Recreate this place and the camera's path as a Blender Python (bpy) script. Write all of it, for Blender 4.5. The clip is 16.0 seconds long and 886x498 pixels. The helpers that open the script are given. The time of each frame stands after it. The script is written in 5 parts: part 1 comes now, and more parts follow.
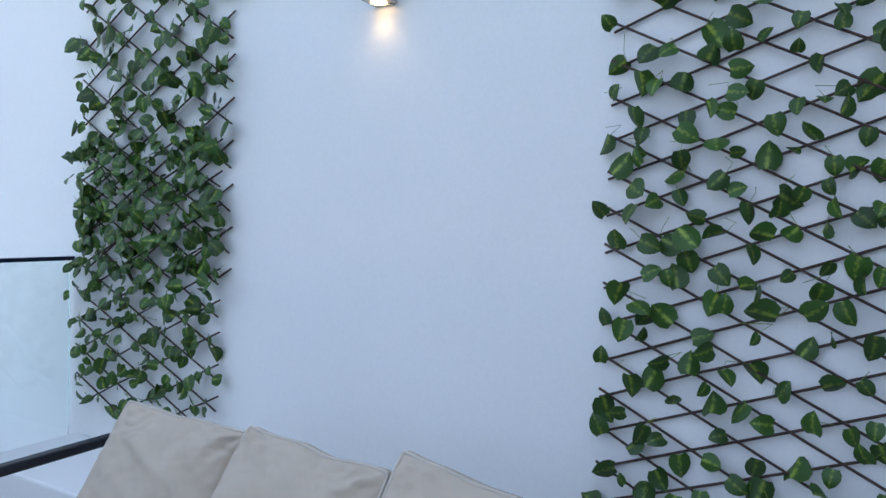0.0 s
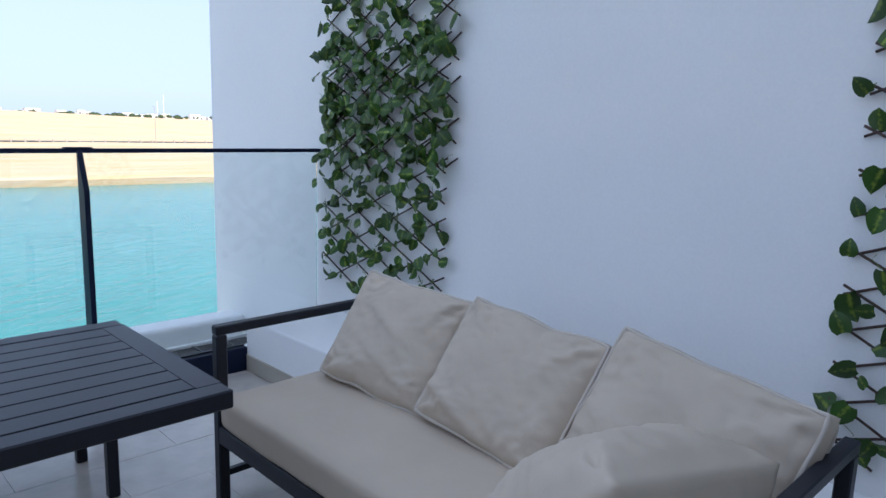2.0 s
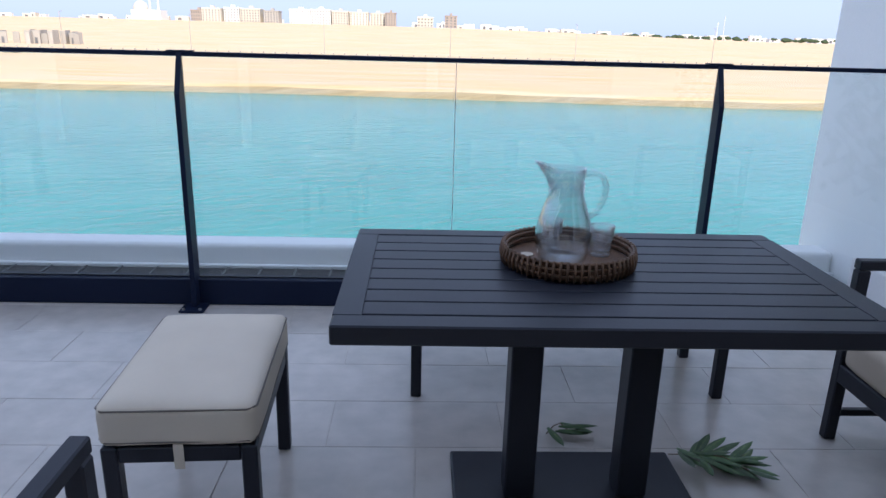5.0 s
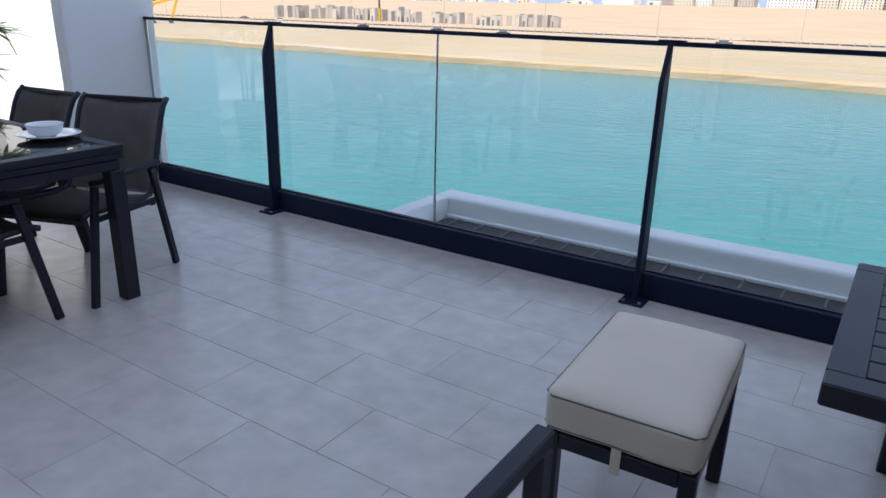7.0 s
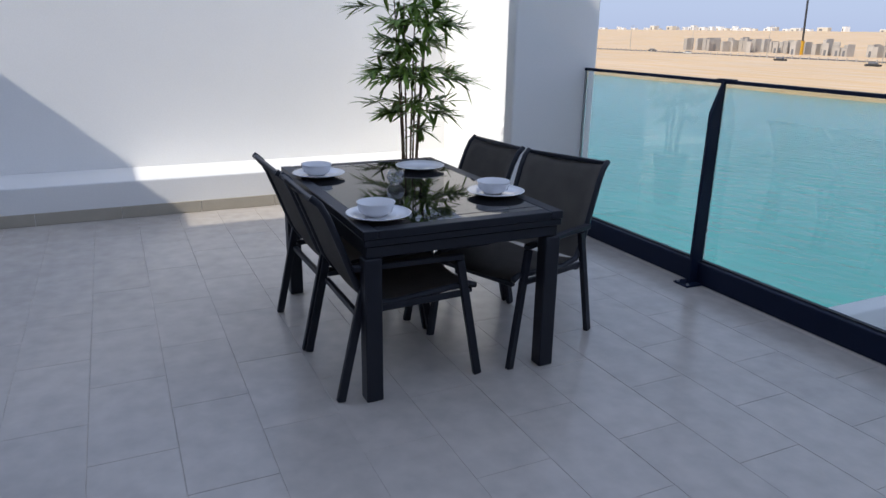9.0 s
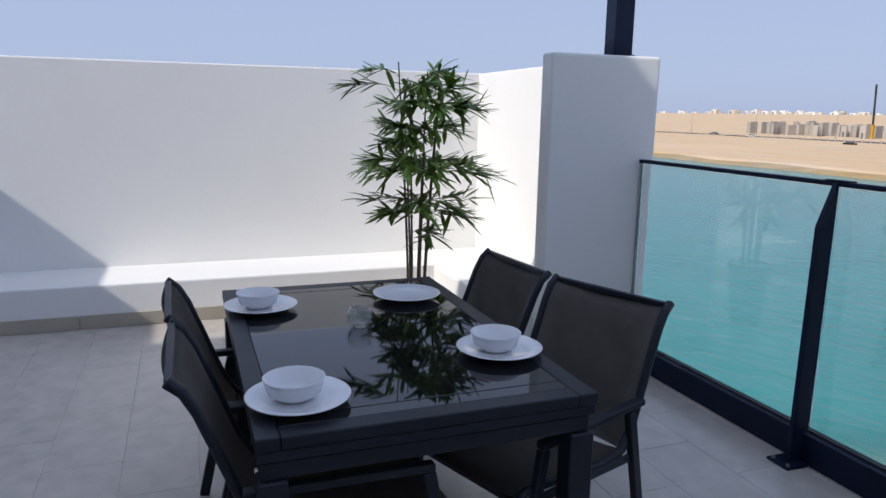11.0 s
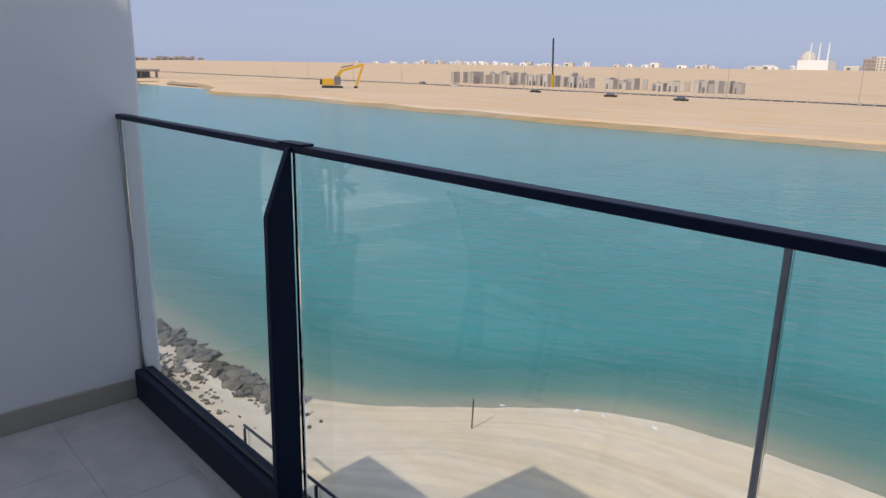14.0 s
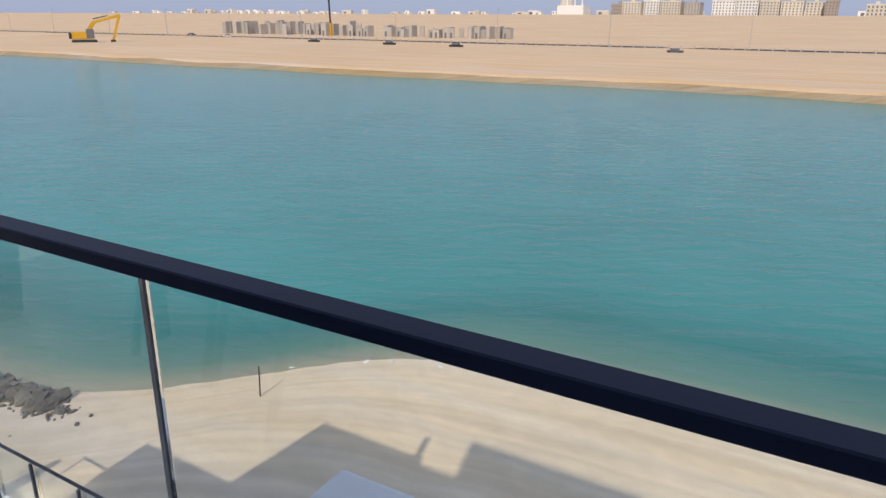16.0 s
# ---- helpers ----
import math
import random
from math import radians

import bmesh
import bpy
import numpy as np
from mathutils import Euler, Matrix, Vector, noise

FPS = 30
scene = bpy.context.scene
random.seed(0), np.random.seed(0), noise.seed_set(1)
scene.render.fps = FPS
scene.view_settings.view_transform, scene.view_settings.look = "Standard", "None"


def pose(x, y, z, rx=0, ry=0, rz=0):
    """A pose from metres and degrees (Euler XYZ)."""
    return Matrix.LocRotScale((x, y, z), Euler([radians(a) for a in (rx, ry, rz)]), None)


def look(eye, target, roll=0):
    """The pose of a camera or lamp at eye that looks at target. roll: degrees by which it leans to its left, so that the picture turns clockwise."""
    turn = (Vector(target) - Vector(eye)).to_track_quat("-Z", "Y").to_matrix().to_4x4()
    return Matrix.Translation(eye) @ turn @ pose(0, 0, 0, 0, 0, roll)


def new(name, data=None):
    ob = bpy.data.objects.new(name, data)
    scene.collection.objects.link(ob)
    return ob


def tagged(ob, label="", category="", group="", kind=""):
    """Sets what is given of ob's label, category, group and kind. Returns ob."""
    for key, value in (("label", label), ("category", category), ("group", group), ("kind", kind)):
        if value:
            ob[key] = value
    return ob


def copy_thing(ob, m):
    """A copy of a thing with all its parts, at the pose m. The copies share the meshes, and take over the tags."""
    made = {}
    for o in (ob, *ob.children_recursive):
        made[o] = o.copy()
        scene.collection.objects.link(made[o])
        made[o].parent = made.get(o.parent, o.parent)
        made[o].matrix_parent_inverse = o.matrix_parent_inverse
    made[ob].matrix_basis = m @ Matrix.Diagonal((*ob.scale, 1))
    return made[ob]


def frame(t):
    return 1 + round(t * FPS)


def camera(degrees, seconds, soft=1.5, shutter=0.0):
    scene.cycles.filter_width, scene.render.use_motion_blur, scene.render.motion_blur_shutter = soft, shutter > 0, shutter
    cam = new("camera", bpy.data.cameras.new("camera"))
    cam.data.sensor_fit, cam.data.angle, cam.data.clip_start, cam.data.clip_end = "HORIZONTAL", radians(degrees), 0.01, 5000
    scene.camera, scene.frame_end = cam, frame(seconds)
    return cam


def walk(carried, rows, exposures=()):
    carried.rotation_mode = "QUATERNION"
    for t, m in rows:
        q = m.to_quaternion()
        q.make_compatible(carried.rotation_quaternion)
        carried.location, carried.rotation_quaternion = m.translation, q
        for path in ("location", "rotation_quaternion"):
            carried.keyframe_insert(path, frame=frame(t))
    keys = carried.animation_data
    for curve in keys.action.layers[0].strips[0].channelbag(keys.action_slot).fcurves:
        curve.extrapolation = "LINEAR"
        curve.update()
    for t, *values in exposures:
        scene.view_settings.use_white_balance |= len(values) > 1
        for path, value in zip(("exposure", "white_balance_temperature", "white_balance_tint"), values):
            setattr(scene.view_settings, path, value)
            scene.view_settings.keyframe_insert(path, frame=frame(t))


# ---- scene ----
cam = camera(64.9, 16.0)

PATH = [
    (0, (1.551, -3.479, 1.487), (3.304, -2.52, 1.404), 1.8),
    (0.5, (1.536, -3.477, 1.455), (3.248, -2.46, 1.275), 1.8),
    (1, (1.518, -3.465, 1.456), (3.16, -2.357, 1.179), 1.6),
    (1.5, (1.516, -3.477, 1.418), (3.04, -2.22, 1.109), 1.7),
    (2, (1.476, -3.477, 1.385), (2.855, -2.07, 1.039), 1.8),
    (2.5, (1.44, -3.489, 1.371), (2.637, -1.939, 0.965), 1.6),
    (3, (1.408, -3.481, 1.362), (2.408, -1.813, 0.898), 1.4),
    (3.5, (1.347, -3.446, 1.356), (2.123, -1.678, 0.834), 1.3),
    (4, (1.268, -3.408, 1.354), (1.829, -1.57, 0.799), 1.2),
    (4.2, (1.237, -3.396, 1.356), (1.689, -1.532, 0.788), 1.2),
    (6.3, (0.984, -3.322, 1.332), (0.415, -1.52, 0.677), 1.9),
    (6.5, (0.978, -3.308, 1.339), (0.28, -1.553, 0.682), 1.8),
    (7, (0.957, -3.284, 1.364), (-0.082, -1.708, 0.704), 1.4),
    (7.5, (0.957, -3.271, 1.386), (-0.368, -1.924, 0.731), 1.2),
    (8, (0.896, -3.251, 1.416), (-0.626, -2.128, 0.765), 1.0),
    (8.5, (0.737, -3.24, 1.482), (-0.906, -2.305, 0.83), 0.9),
    (9, (0.486, -3.223, 1.486), (-1.24, -2.41, 0.886), 0.9),
    (9.2, (0.376, -3.188, 1.504), (-1.372, -2.416, 0.913), 0.8),
    (11.3, (-0.493, -2.365, 1.486), (-2.336, -1.682, 1.116), 1.2),
    (11.5, (-0.523, -2.257, 1.485), (-2.355, -1.545, 1.112), 1.2),
    (12, (-0.612, -1.971, 1.458), (-2.408, -1.179, 1.075), 1.1),
    (12.5, (-0.713, -1.707, 1.453), (-2.434, -0.771, 1.049), 1.1),
    (13, (-0.776, -1.445, 1.44), (-2.382, -0.334, 1.012), 1.1),
    (13.5, (-0.769, -1.205, 1.454), (-2.274, 0.029, 0.992), 1.2),
    (14, (-0.919, -0.974, 1.441), (-2.338, 0.342, 0.937), 1.2),
    (14.5, (-0.899, -0.86, 1.463), (-2.2, 0.56, 0.933), 1.1),
    (15, (-0.878, -0.684, 1.461), (-2.046, 0.845, 0.914), 1.0),
    (15.5, (-0.66, -0.646, 1.518), (-1.712, 0.955, 0.945), 0.8),
    (16, (-0.563, -0.506, 1.51), (-1.513, 1.138, 0.882), 0.4),
]
walk(cam, [(t, look(e, g, r)) for t, e, g, r in PATH],
     exposures=[(0, 1.66, 6400, 5), (2.5, 1.24, 6450, 9), (4.2, 1.22, 6450, 12), (6.3, 1.02, 6450, 9), (9.2, 0.60, 6600, 10), (11.3, 0.44, 6600, 11), (16, 0.25, 6950, 14)])

# ---- sky and sun ----
SUN_WAY = Vector((-0.32, 1.10, -1.0)).normalized()
world = bpy.data.worlds.new("sky")
scene.world = world
world.use_nodes = True
wn = world.node_tree.nodes
sky = wn.new("ShaderNodeTexSky")
sky.sky_type = 'NISHITA'
sky.sun_disc = False
sky.sun_elevation = math.asin(-SUN_WAY.z)
sky.sun_rotation = math.atan2(-SUN_WAY.x, -SUN_WAY.y)
sky.air_density, sky.dust_density, sky.ozone_density = 1.0, 1.2, 2.0
mixed = wn.new("ShaderNodeMix")
mixed.data_type = 'RGBA'
mixed.inputs["Factor"].default_value = 0.93
mixed.inputs["B"].default_value = (1.95, 2.40, 3.55, 1)  # even dust haze
wl = world.node_tree.links
wl.new(sky.outputs[0], mixed.inputs["A"])
wl.new(mixed.outputs["Result"], wn["Background"].inputs[0])
wn["Background"].inputs[1].default_value = 0.15
sun_data = bpy.data.lights.new("sun", 'SUN')
sun_data.energy, sun_data.angle, sun_data.color = 2.3, radians(0.53), (1.0, 0.95, 0.87)
sun = new("sun", sun_data)
sun.rotation_mode = 'QUATERNION'
sun.rotation_quaternion = SUN_WAY.to_track_quat('-Z', 'Y')
sun.location = (4, -12, 14)


# ---- materials ----
def material(name, base, rough=0.5, metal=0.0, var=0.12, scale=8.0, bump=0.1, fine=120.0, spec=0.5, random_value=0.0, coat=0.0, dist=0.002, laid=False):
    """Principled surface with tone variation at a coarse and a fine scale and fine relief, in metres."""
    m = bpy.data.materials.new(name)
    m.use_nodes = True
    nt = m.node_tree
    n, l = nt.nodes, nt.links
    b = n["Principled BSDF"]
    b.inputs["Roughness"].default_value = rough
    b.inputs["Metallic"].default_value = metal
    b.inputs["Specular IOR Level"].default_value = spec
    b.inputs["Coat Weight"].default_value = coat
    tc = n.new("ShaderNodeTexCoord")
    big = n.new("ShaderNodeTexNoise")
    big.inputs["Scale"].default_value = scale
    big.inputs["Detail"].default_value = 6
    small = n.new("ShaderNodeTexNoise")
    small.inputs["Scale"].default_value = fine
    small.inputs["Detail"].default_value = 4
    place = n.new("ShaderNodeNewGeometry").outputs["Position"] if laid else tc.outputs["Object"]
    l.new(place, big.inputs["Vector"])
    l.new(place, small.inputs["Vector"])
    add = n.new("ShaderNodeMath")
    add.operation = 'ADD'
    l.new(big.outputs["Fac"], add.inputs[0])
    l.new(small.outputs["Fac"], add.inputs[1])
    rng = n.new("ShaderNodeMapRange")
    rng.inputs["From Min"].default_value, rng.inputs["From Max"].default_value = 0.6, 1.4
    rng.inputs["To Min"].default_value, rng.inputs["To Max"].default_value = 1 - var, 1 + var
    l.new(add.outputs[0], rng.inputs["Value"])
    hsv = n.new("ShaderNodeHueSaturation")
    hsv.inputs["Color"].default_value = (*base, 1)
    value = rng.outputs[0]
    if random_value:
        info = n.new("ShaderNodeObjectInfo")
        r2 = n.new("ShaderNodeMapRange")
        r2.inputs["To Min"].default_value, r2.inputs["To Max"].default_value = 1 - random_value, 1 + random_value
        l.new(info.outputs["Random"], r2.inputs["Value"])
        mul = n.new("ShaderNodeMath")
        mul.operation = 'MULTIPLY'
        l.new(value, mul.inputs[0])
        l.new(r2.outputs[0], mul.inputs[1])
        value = mul.outputs[0]
    l.new(value, hsv.inputs["Value"])
    l.new(hsv.outputs[0], b.inputs["Base Color"])
    if bump:
        bp = n.new("ShaderNodeBump")
        bp.inputs["Strength"].default_value = bump
        bp.inputs["Distance"].default_value = dist
        l.new(small.outputs["Fac"], bp.inputs["Height"])
        l.new(bp.outputs[0], b.inputs["Normal"])
    return m


def glass_material(name, tint, rough=0.0, ior=1.45):
    m = bpy.data.materials.new(name)
    m.use_nodes = True
    b = m.node_tree.nodes["Principled BSDF"]
    b.inputs["Base Color"].default_value = (*tint, 1)
    b.inputs["Transmission Weight"].default_value = 1.0
    b.inputs["Roughness"].default_value = rough
    b.inputs["IOR"].default_value = ior
    return m


def thin_glass(name):
    """Blown glass wall: clear, with a gloss that grows towards the edges."""
    m = bpy.data.materials.new(name)
    m.use_nodes = True
    n, l = m.node_tree.nodes, m.node_tree.links
    n.remove(n["Principled BSDF"])
    tr = n.new("ShaderNodeBsdfTransparent")
    tr.inputs["Color"].default_value = (0.955, 0.965, 0.97, 1)
    gl = n.new("ShaderNodeBsdfGlossy")
    gl.inputs["Roughness"].default_value = 0.02
    lw = n.new("ShaderNodeLayerWeight")
    fr = n.new("ShaderNodeMath")
    fr.operation = 'POWER'
    fr.inputs[1].default_value = 2.2
    l.new(lw.outputs["Facing"], fr.inputs[0])
    sc = n.new("ShaderNodeMath")
    sc.operation = 'MULTIPLY_ADD'
    sc.inputs[1].default_value, sc.inputs[2].default_value = 0.90, 0.10
    l.new(fr.outputs[0], sc.inputs[0])
    mx = n.new("ShaderNodeMixShader")
    l.new(sc.outputs[0], mx.inputs[0])
    l.new(tr.outputs[0], mx.inputs[1])
    l.new(gl.outputs[0], mx.inputs[2])
    l.new(mx.outputs[0], n["Material Output"].inputs[0])
    return m


def water_material():
    m = material("lagoon_water", (0.020, 0.20, 0.19), 0.15, var=0.14, scale=0.03, bump=0.0, fine=0.15, spec=0.45)
    n, l = m.node_tree.nodes, m.node_tree.links
    hsv = [k for k in n if k.bl_idname == "ShaderNodeHueSaturation"][0]
    depth = n.new("ShaderNodeAttribute")
    depth.attribute_name = "depth"
    ramp = n.new("ShaderNodeValToRGB")
    e = ramp.color_ramp.elements
    e[0].position, e[0].color = 0.0, (0.36, 0.335, 0.225, 1)
    e[1].position, e[1].color = 1.0, (0.028, 0.248, 0.226, 1)
    mid = ramp.color_ramp.elements.new(0.22)
    mid.color = (0.11, 0.235, 0.175, 1)
    mid = ramp.color_ramp.elements.new(0.55)
    mid.color = (0.023, 0.190, 0.168, 1)
    l.new(depth.outputs["Fac"], ramp.inputs[0])
    l.new(ramp.outputs[0], hsv.inputs["Color"])
    tc = n.new("ShaderNodeTexCoord")
    mp = n.new("ShaderNodeMapping")
    mp.vector_type = 'TEXTURE'
    mp.inputs["Scale"].default_value = (1.9, 0.85, 1)
    mp.inputs["Rotation"].default_value = (0, 0, 0.42)
    l.new(tc.outputs["Object"], mp.inputs[0])
    a = n.new("ShaderNodeTexNoise")
    a.inputs["Scale"].default_value, a.inputs["Detail"].default_value = 1.0, 6
    a.inputs["Distortion"].default_value = 0.5
    l.new(mp.outputs[0], a.inputs["Vector"])
    bp = n.new("ShaderNodeBump")
    bp.inputs["Strength"].default_value, bp.inputs["Distance"].default_value = 0.55, 0.24
    l.new(a.outputs["Fac"], bp.inputs["Height"])
    l.new(bp.outputs[0], n["Principled BSDF"].inputs["Normal"])
    return m


def sand_material(name, base, scale=0.25, along="", lines=0.15):
    m = material(name, base, 0.95, var=0.10, scale=scale, bump=0.6, fine=2.2, spec=0.15, dist=0.06)
    n, l = m.node_tree.nodes, m.node_tree.links
    tc = n.new("ShaderNodeTexCoord")
    st = n.new("ShaderNodeTexNoise")
    mp = n.new("ShaderNodeMapping")
    mp.inputs["Scale"].default_value = (0.04, 0.35, 0.3)
    l.new(tc.outputs["Object"], mp.inputs[0])
    l.new(mp.outputs[0], st.inputs["Vector"])
    st.inputs["Scale"].default_value, st.inputs["Detail"].default_value = 1.5, 8
    hsv = [k for k in n if k.bl_idname == "ShaderNodeHueSaturation"][0]
    sat = n.new("ShaderNodeMapRange")
    sat.inputs["From Min"].default_value, sat.inputs["From Max"].default_value = 0.35, 0.65
    sat.inputs["To Min"].default_value, sat.inputs["To Max"].default_value = 0.8, 1.15
    l.new(st.outputs["Fac"], sat.inputs["Value"])
    l.new(sat.outputs[0], hsv.inputs["Saturation"])
    tracks = n.new("ShaderNodeTexNoise")
    tm = n.new("ShaderNodeMapping")
    tm.vector_type = 'TEXTURE'
    tm.inputs["Scale"].default_value = (9.0, 0.55, 1)
    tm.inputs["Rotation"].default_value = (0, 0, 0.3)
    l.new(tc.outputs["Object"], tm.inputs[0])
    l.new(tm.outputs[0], tracks.inputs["Vector"])
    if along:
        run = n.new("ShaderNodeAttribute")
        run.attribute_name = along
        sep = n.new("ShaderNodeSeparateXYZ")
        l.new(tc.outputs["Object"], sep.inputs[0])
        lane = n.new("ShaderNodeCombineXYZ")
        for k, (socket, factor) in enumerate(((sep.outputs["X"], 0.07), (run.outputs["Fac"], 2.6))):
            times = n.new("ShaderNodeMath")
            times.operation = 'MULTIPLY'
            times.inputs[1].default_value = factor
            l.new(socket, times.inputs[0])
            l.new(times.outputs[0], lane.inputs[k])
        l.new(lane.outputs[0], tracks.inputs["Vector"])
    tracks.inputs["Scale"].default_value, tracks.inputs["Detail"].default_value = 1.0, 5
    tracks.inputs["Distortion"].default_value = 0.4
    tone = n.new("ShaderNodeMapRange")
    tone.inputs["From Min"].default_value, tone.inputs["From Max"].default_value = 0.3, 0.7
    tone.inputs["To Min"].default_value, tone.inputs["To Max"].default_value = 1 - 1.2 * lines, 1 + 0.8 * lines
    l.new(tracks.outputs["Fac"], tone.inputs["Value"])
    both = n.new("ShaderNodeMath")
    both.operation = 'MULTIPLY'
    l.new(hsv.inputs["Value"].links[0].from_socket, both.inputs[0])
    l.new(tone.outputs[0], both.inputs[1])
    l.new(both.outputs[0], hsv.inputs["Value"])
    return m


def leaf_material(name, base, light, rough=0.45):
    """Green leaf with a paler middle along its rib; tone differs from leaf to leaf."""
    m = material(name, base, rough, var=0.2, scale=30, bump=0.2, fine=200, random_value=0.35, spec=0.4)
    n, l = m.node_tree.nodes, m.node_tree.links
    hsv = [k for k in n if k.bl_idname == "ShaderNodeHueSaturation"][0]
    tc = n.new("ShaderNodeTexCoord")
    sep = n.new("ShaderNodeSeparateXYZ")
    l.new(tc.outputs["UV"], sep.inputs[0])
    nz = n.new("ShaderNodeTexNoise")
    nz.inputs["Scale"].default_value = 60
    l.new(tc.outputs["Object"], nz.inputs["Vector"])
    ab = n.new("ShaderNodeMath")
    ab.operation = 'SUBTRACT'
    l.new(nz.outputs["Fac"], ab.inputs[0])
    l.new(sep.outputs[0], ab.inputs[1])
    ramp = n.new("ShaderNodeMapRange")
    ramp.inputs["From Min"].default_value, ramp.inputs["From Max"].default_value = 0.26, 0.62
    l.new(ab.outputs[0], ramp.inputs["Value"])
    mix = n.new("ShaderNodeMix")
    mix.data_type = 'RGBA'
    mix.inputs["A"].default_value = (*base, 1)
    mix.inputs["B"].default_value = (*light, 1)
    l.new(ramp.outputs[0], mix.inputs["Factor"])
    l.new(mix.outputs["Result"], hsv.inputs["Color"])
    return m


M_PLASTER = material("white_plaster", (0.84, 0.835, 0.82), 0.85, var=0.035, scale=1.3, bump=0.12, fine=90, spec=0.2)
M_TILE = material("porcelain_tile", (0.52, 0.475, 0.43), 0.24, var=0.17, scale=0.9, bump=0.03, fine=9, random_value=0.022, spec=0.55, laid=True)
M_GROUT = material("grey_grout", (0.50, 0.45, 0.40), 0.8, var=0.3, scale=1.5, bump=0.3, fine=150)
M_SKIRT = material("beige_stone_skirting", (0.42, 0.38, 0.31), 0.55, var=0.1, scale=6, bump=0.05)
M_ALU = material("dark_grey_aluminium", (0.008, 0.014, 0.036), 0.45, 0.0, var=0.12, scale=5, bump=0.03, fine=300, spec=0.16)
M_FRAME = material("anthracite_powder_coat", (0.018, 0.020, 0.028), 0.40, 0.0, var=0.18, scale=9, bump=0.05, fine=400, spec=0.26)
def fabric(name, base):
    """Canvas with weave and soft creases."""
    m = material(name, base, 0.92, var=0.06, scale=7, bump=0.3, fine=600, spec=0.12, dist=0.001)
    n, l = m.node_tree.nodes, m.node_tree.links
    weave = [k for k in n if k.bl_idname == "ShaderNodeBump"][0]
    tc = n.new("ShaderNodeTexCoord")
    cr = n.new("ShaderNodeTexNoise")
    cr.noise_type = 'RIDGED_MULTIFRACTAL'
    cr.inputs["Scale"].default_value, cr.inputs["Detail"].default_value = 4.5, 2.0
    cr.inputs["Distortion"].default_value = 0.8
    l.new(tc.outputs["Object"], cr.inputs["Vector"])
    bp = n.new("ShaderNodeBump")
    bp.inputs["Strength"].default_value, bp.inputs["Distance"].default_value = 0.06, 0.008
    l.new(cr.outputs["Fac"], bp.inputs["Height"])
    l.new(bp.outputs[0], weave.inputs["Normal"])
    return m


M_CUSHION = fabric("taupe_canvas", (0.51, 0.43, 0.34))
M_PIPING = material("taupe_piping", (0.52, 0.46, 0.39), 0.9, var=0.08, scale=20, bump=0.3, fine=900)
M_DARKPIPE = material("dark_piping", (0.15, 0.13, 0.11), 0.9, var=0.1, scale=20, bump=0.3, fine=900)
M_CREAM = fabric("cream_canvas", (0.62, 0.545, 0.445))
M_SLING = material("charcoal_mesh_fabric", (0.155, 0.14, 0.125), 0.75, var=0.2, scale=10, bump=0.6, fine=900, spec=0.3)
M_BLACKGLASS = material("black_tabletop_glass", (0.006, 0.006, 0.008), 0.03, var=0.1, scale=3, bump=0.0, spec=0.6)
M_CHINA = material("white_china", (0.78, 0.78, 0.80), 0.15, var=0.02, scale=8, bump=0.0, spec=0.5, coat=0.3)
M_GLASS = glass_material("railing_glass", (0.93, 0.985, 0.975))
M_CLEAR = thin_glass("drinking_glass")
M_WICKER = material("brown_wicker", (0.13, 0.065, 0.032), 0.55, var=0.45, scale=40, bump=0.5, fine=300)
M_STICK = material("dark_willow_stick", (0.055, 0.030, 0.022), 0.7, var=0.35, scale=25, bump=0.5, fine=250)
M_IVY = leaf_material("ivy_leaf", (0.027, 0.075, 0.008), (0.20, 0.27, 0.035))
M_BAMBOO_LEAF = leaf_material("bamboo_leaf", (0.14, 0.235, 0.042), (0.31, 0.42, 0.075))
M_SPRIG = leaf_material("fallen_leaf", (0.045, 0.095, 0.03), (0.11, 0.18, 0.05))
M_CANE = material("bamboo_cane", (0.14, 0.095, 0.05), 0.6, var=0.4, scale=20, bump=0.3, fine=200)
M_POT = material("dark_bronze_pot", (0.10, 0.075, 0.055), 0.5, 0.3, var=0.3, scale=12, bump=0.2)
M_PEBBLE = material("white_pebble", (0.7, 0.69, 0.66), 0.7, var=0.15, scale=40, bump=0.2)
M_STEEL = material("brushed_steel", (0.55, 0.56, 0.57), 0.35, 1.0, var=0.06, scale=30, bump=0.05)
M_RUBBER = material("glass_seal", (0.02, 0.022, 0.024), 0.6, bump=0.0)
M_LAMP = material("grey_lamp_metal", (0.36, 0.38, 0.40), 0.45, 0.2, var=0.05, bump=0.03)
M_WATER = water_material()
M_SAND = sand_material("pale_sand", (0.80, 0.66, 0.48), along="run", lines=0.09)
M_DESERT = sand_material("desert_sand", (0.69, 0.50, 0.315), 0.03, lines=0.06)
M_WET = sand_material("wet_sand", (0.40, 0.30, 0.18), 0.2)
M_ROCK = material("grey_rock", (0.17, 0.155, 0.125), 0.9, var=0.4, scale=2, bump=0.8, fine=12, random_value=0.3, dist=0.03)
M_ASPHALT = material("asphalt", (0.07, 0.07, 0.072), 0.9, var=0.15, scale=0.5, bump=0.3, fine=20)
M_CONCRETE = material("precast_concrete", (0.44, 0.40, 0.355), 0.9, var=0.15, scale=0.4, bump=0.2, fine=6, random_value=0.15)
M_FACADE = material("cream_facade", (0.66, 0.60, 0.50), 0.85, var=0.06, scale=0.1, bump=0.0, random_value=0.12)
M_WHITEWALL = material("white_facade", (0.78, 0.77, 0.74), 0.85, var=0.05, scale=0.1, bump=0.0, random_value=0.1)
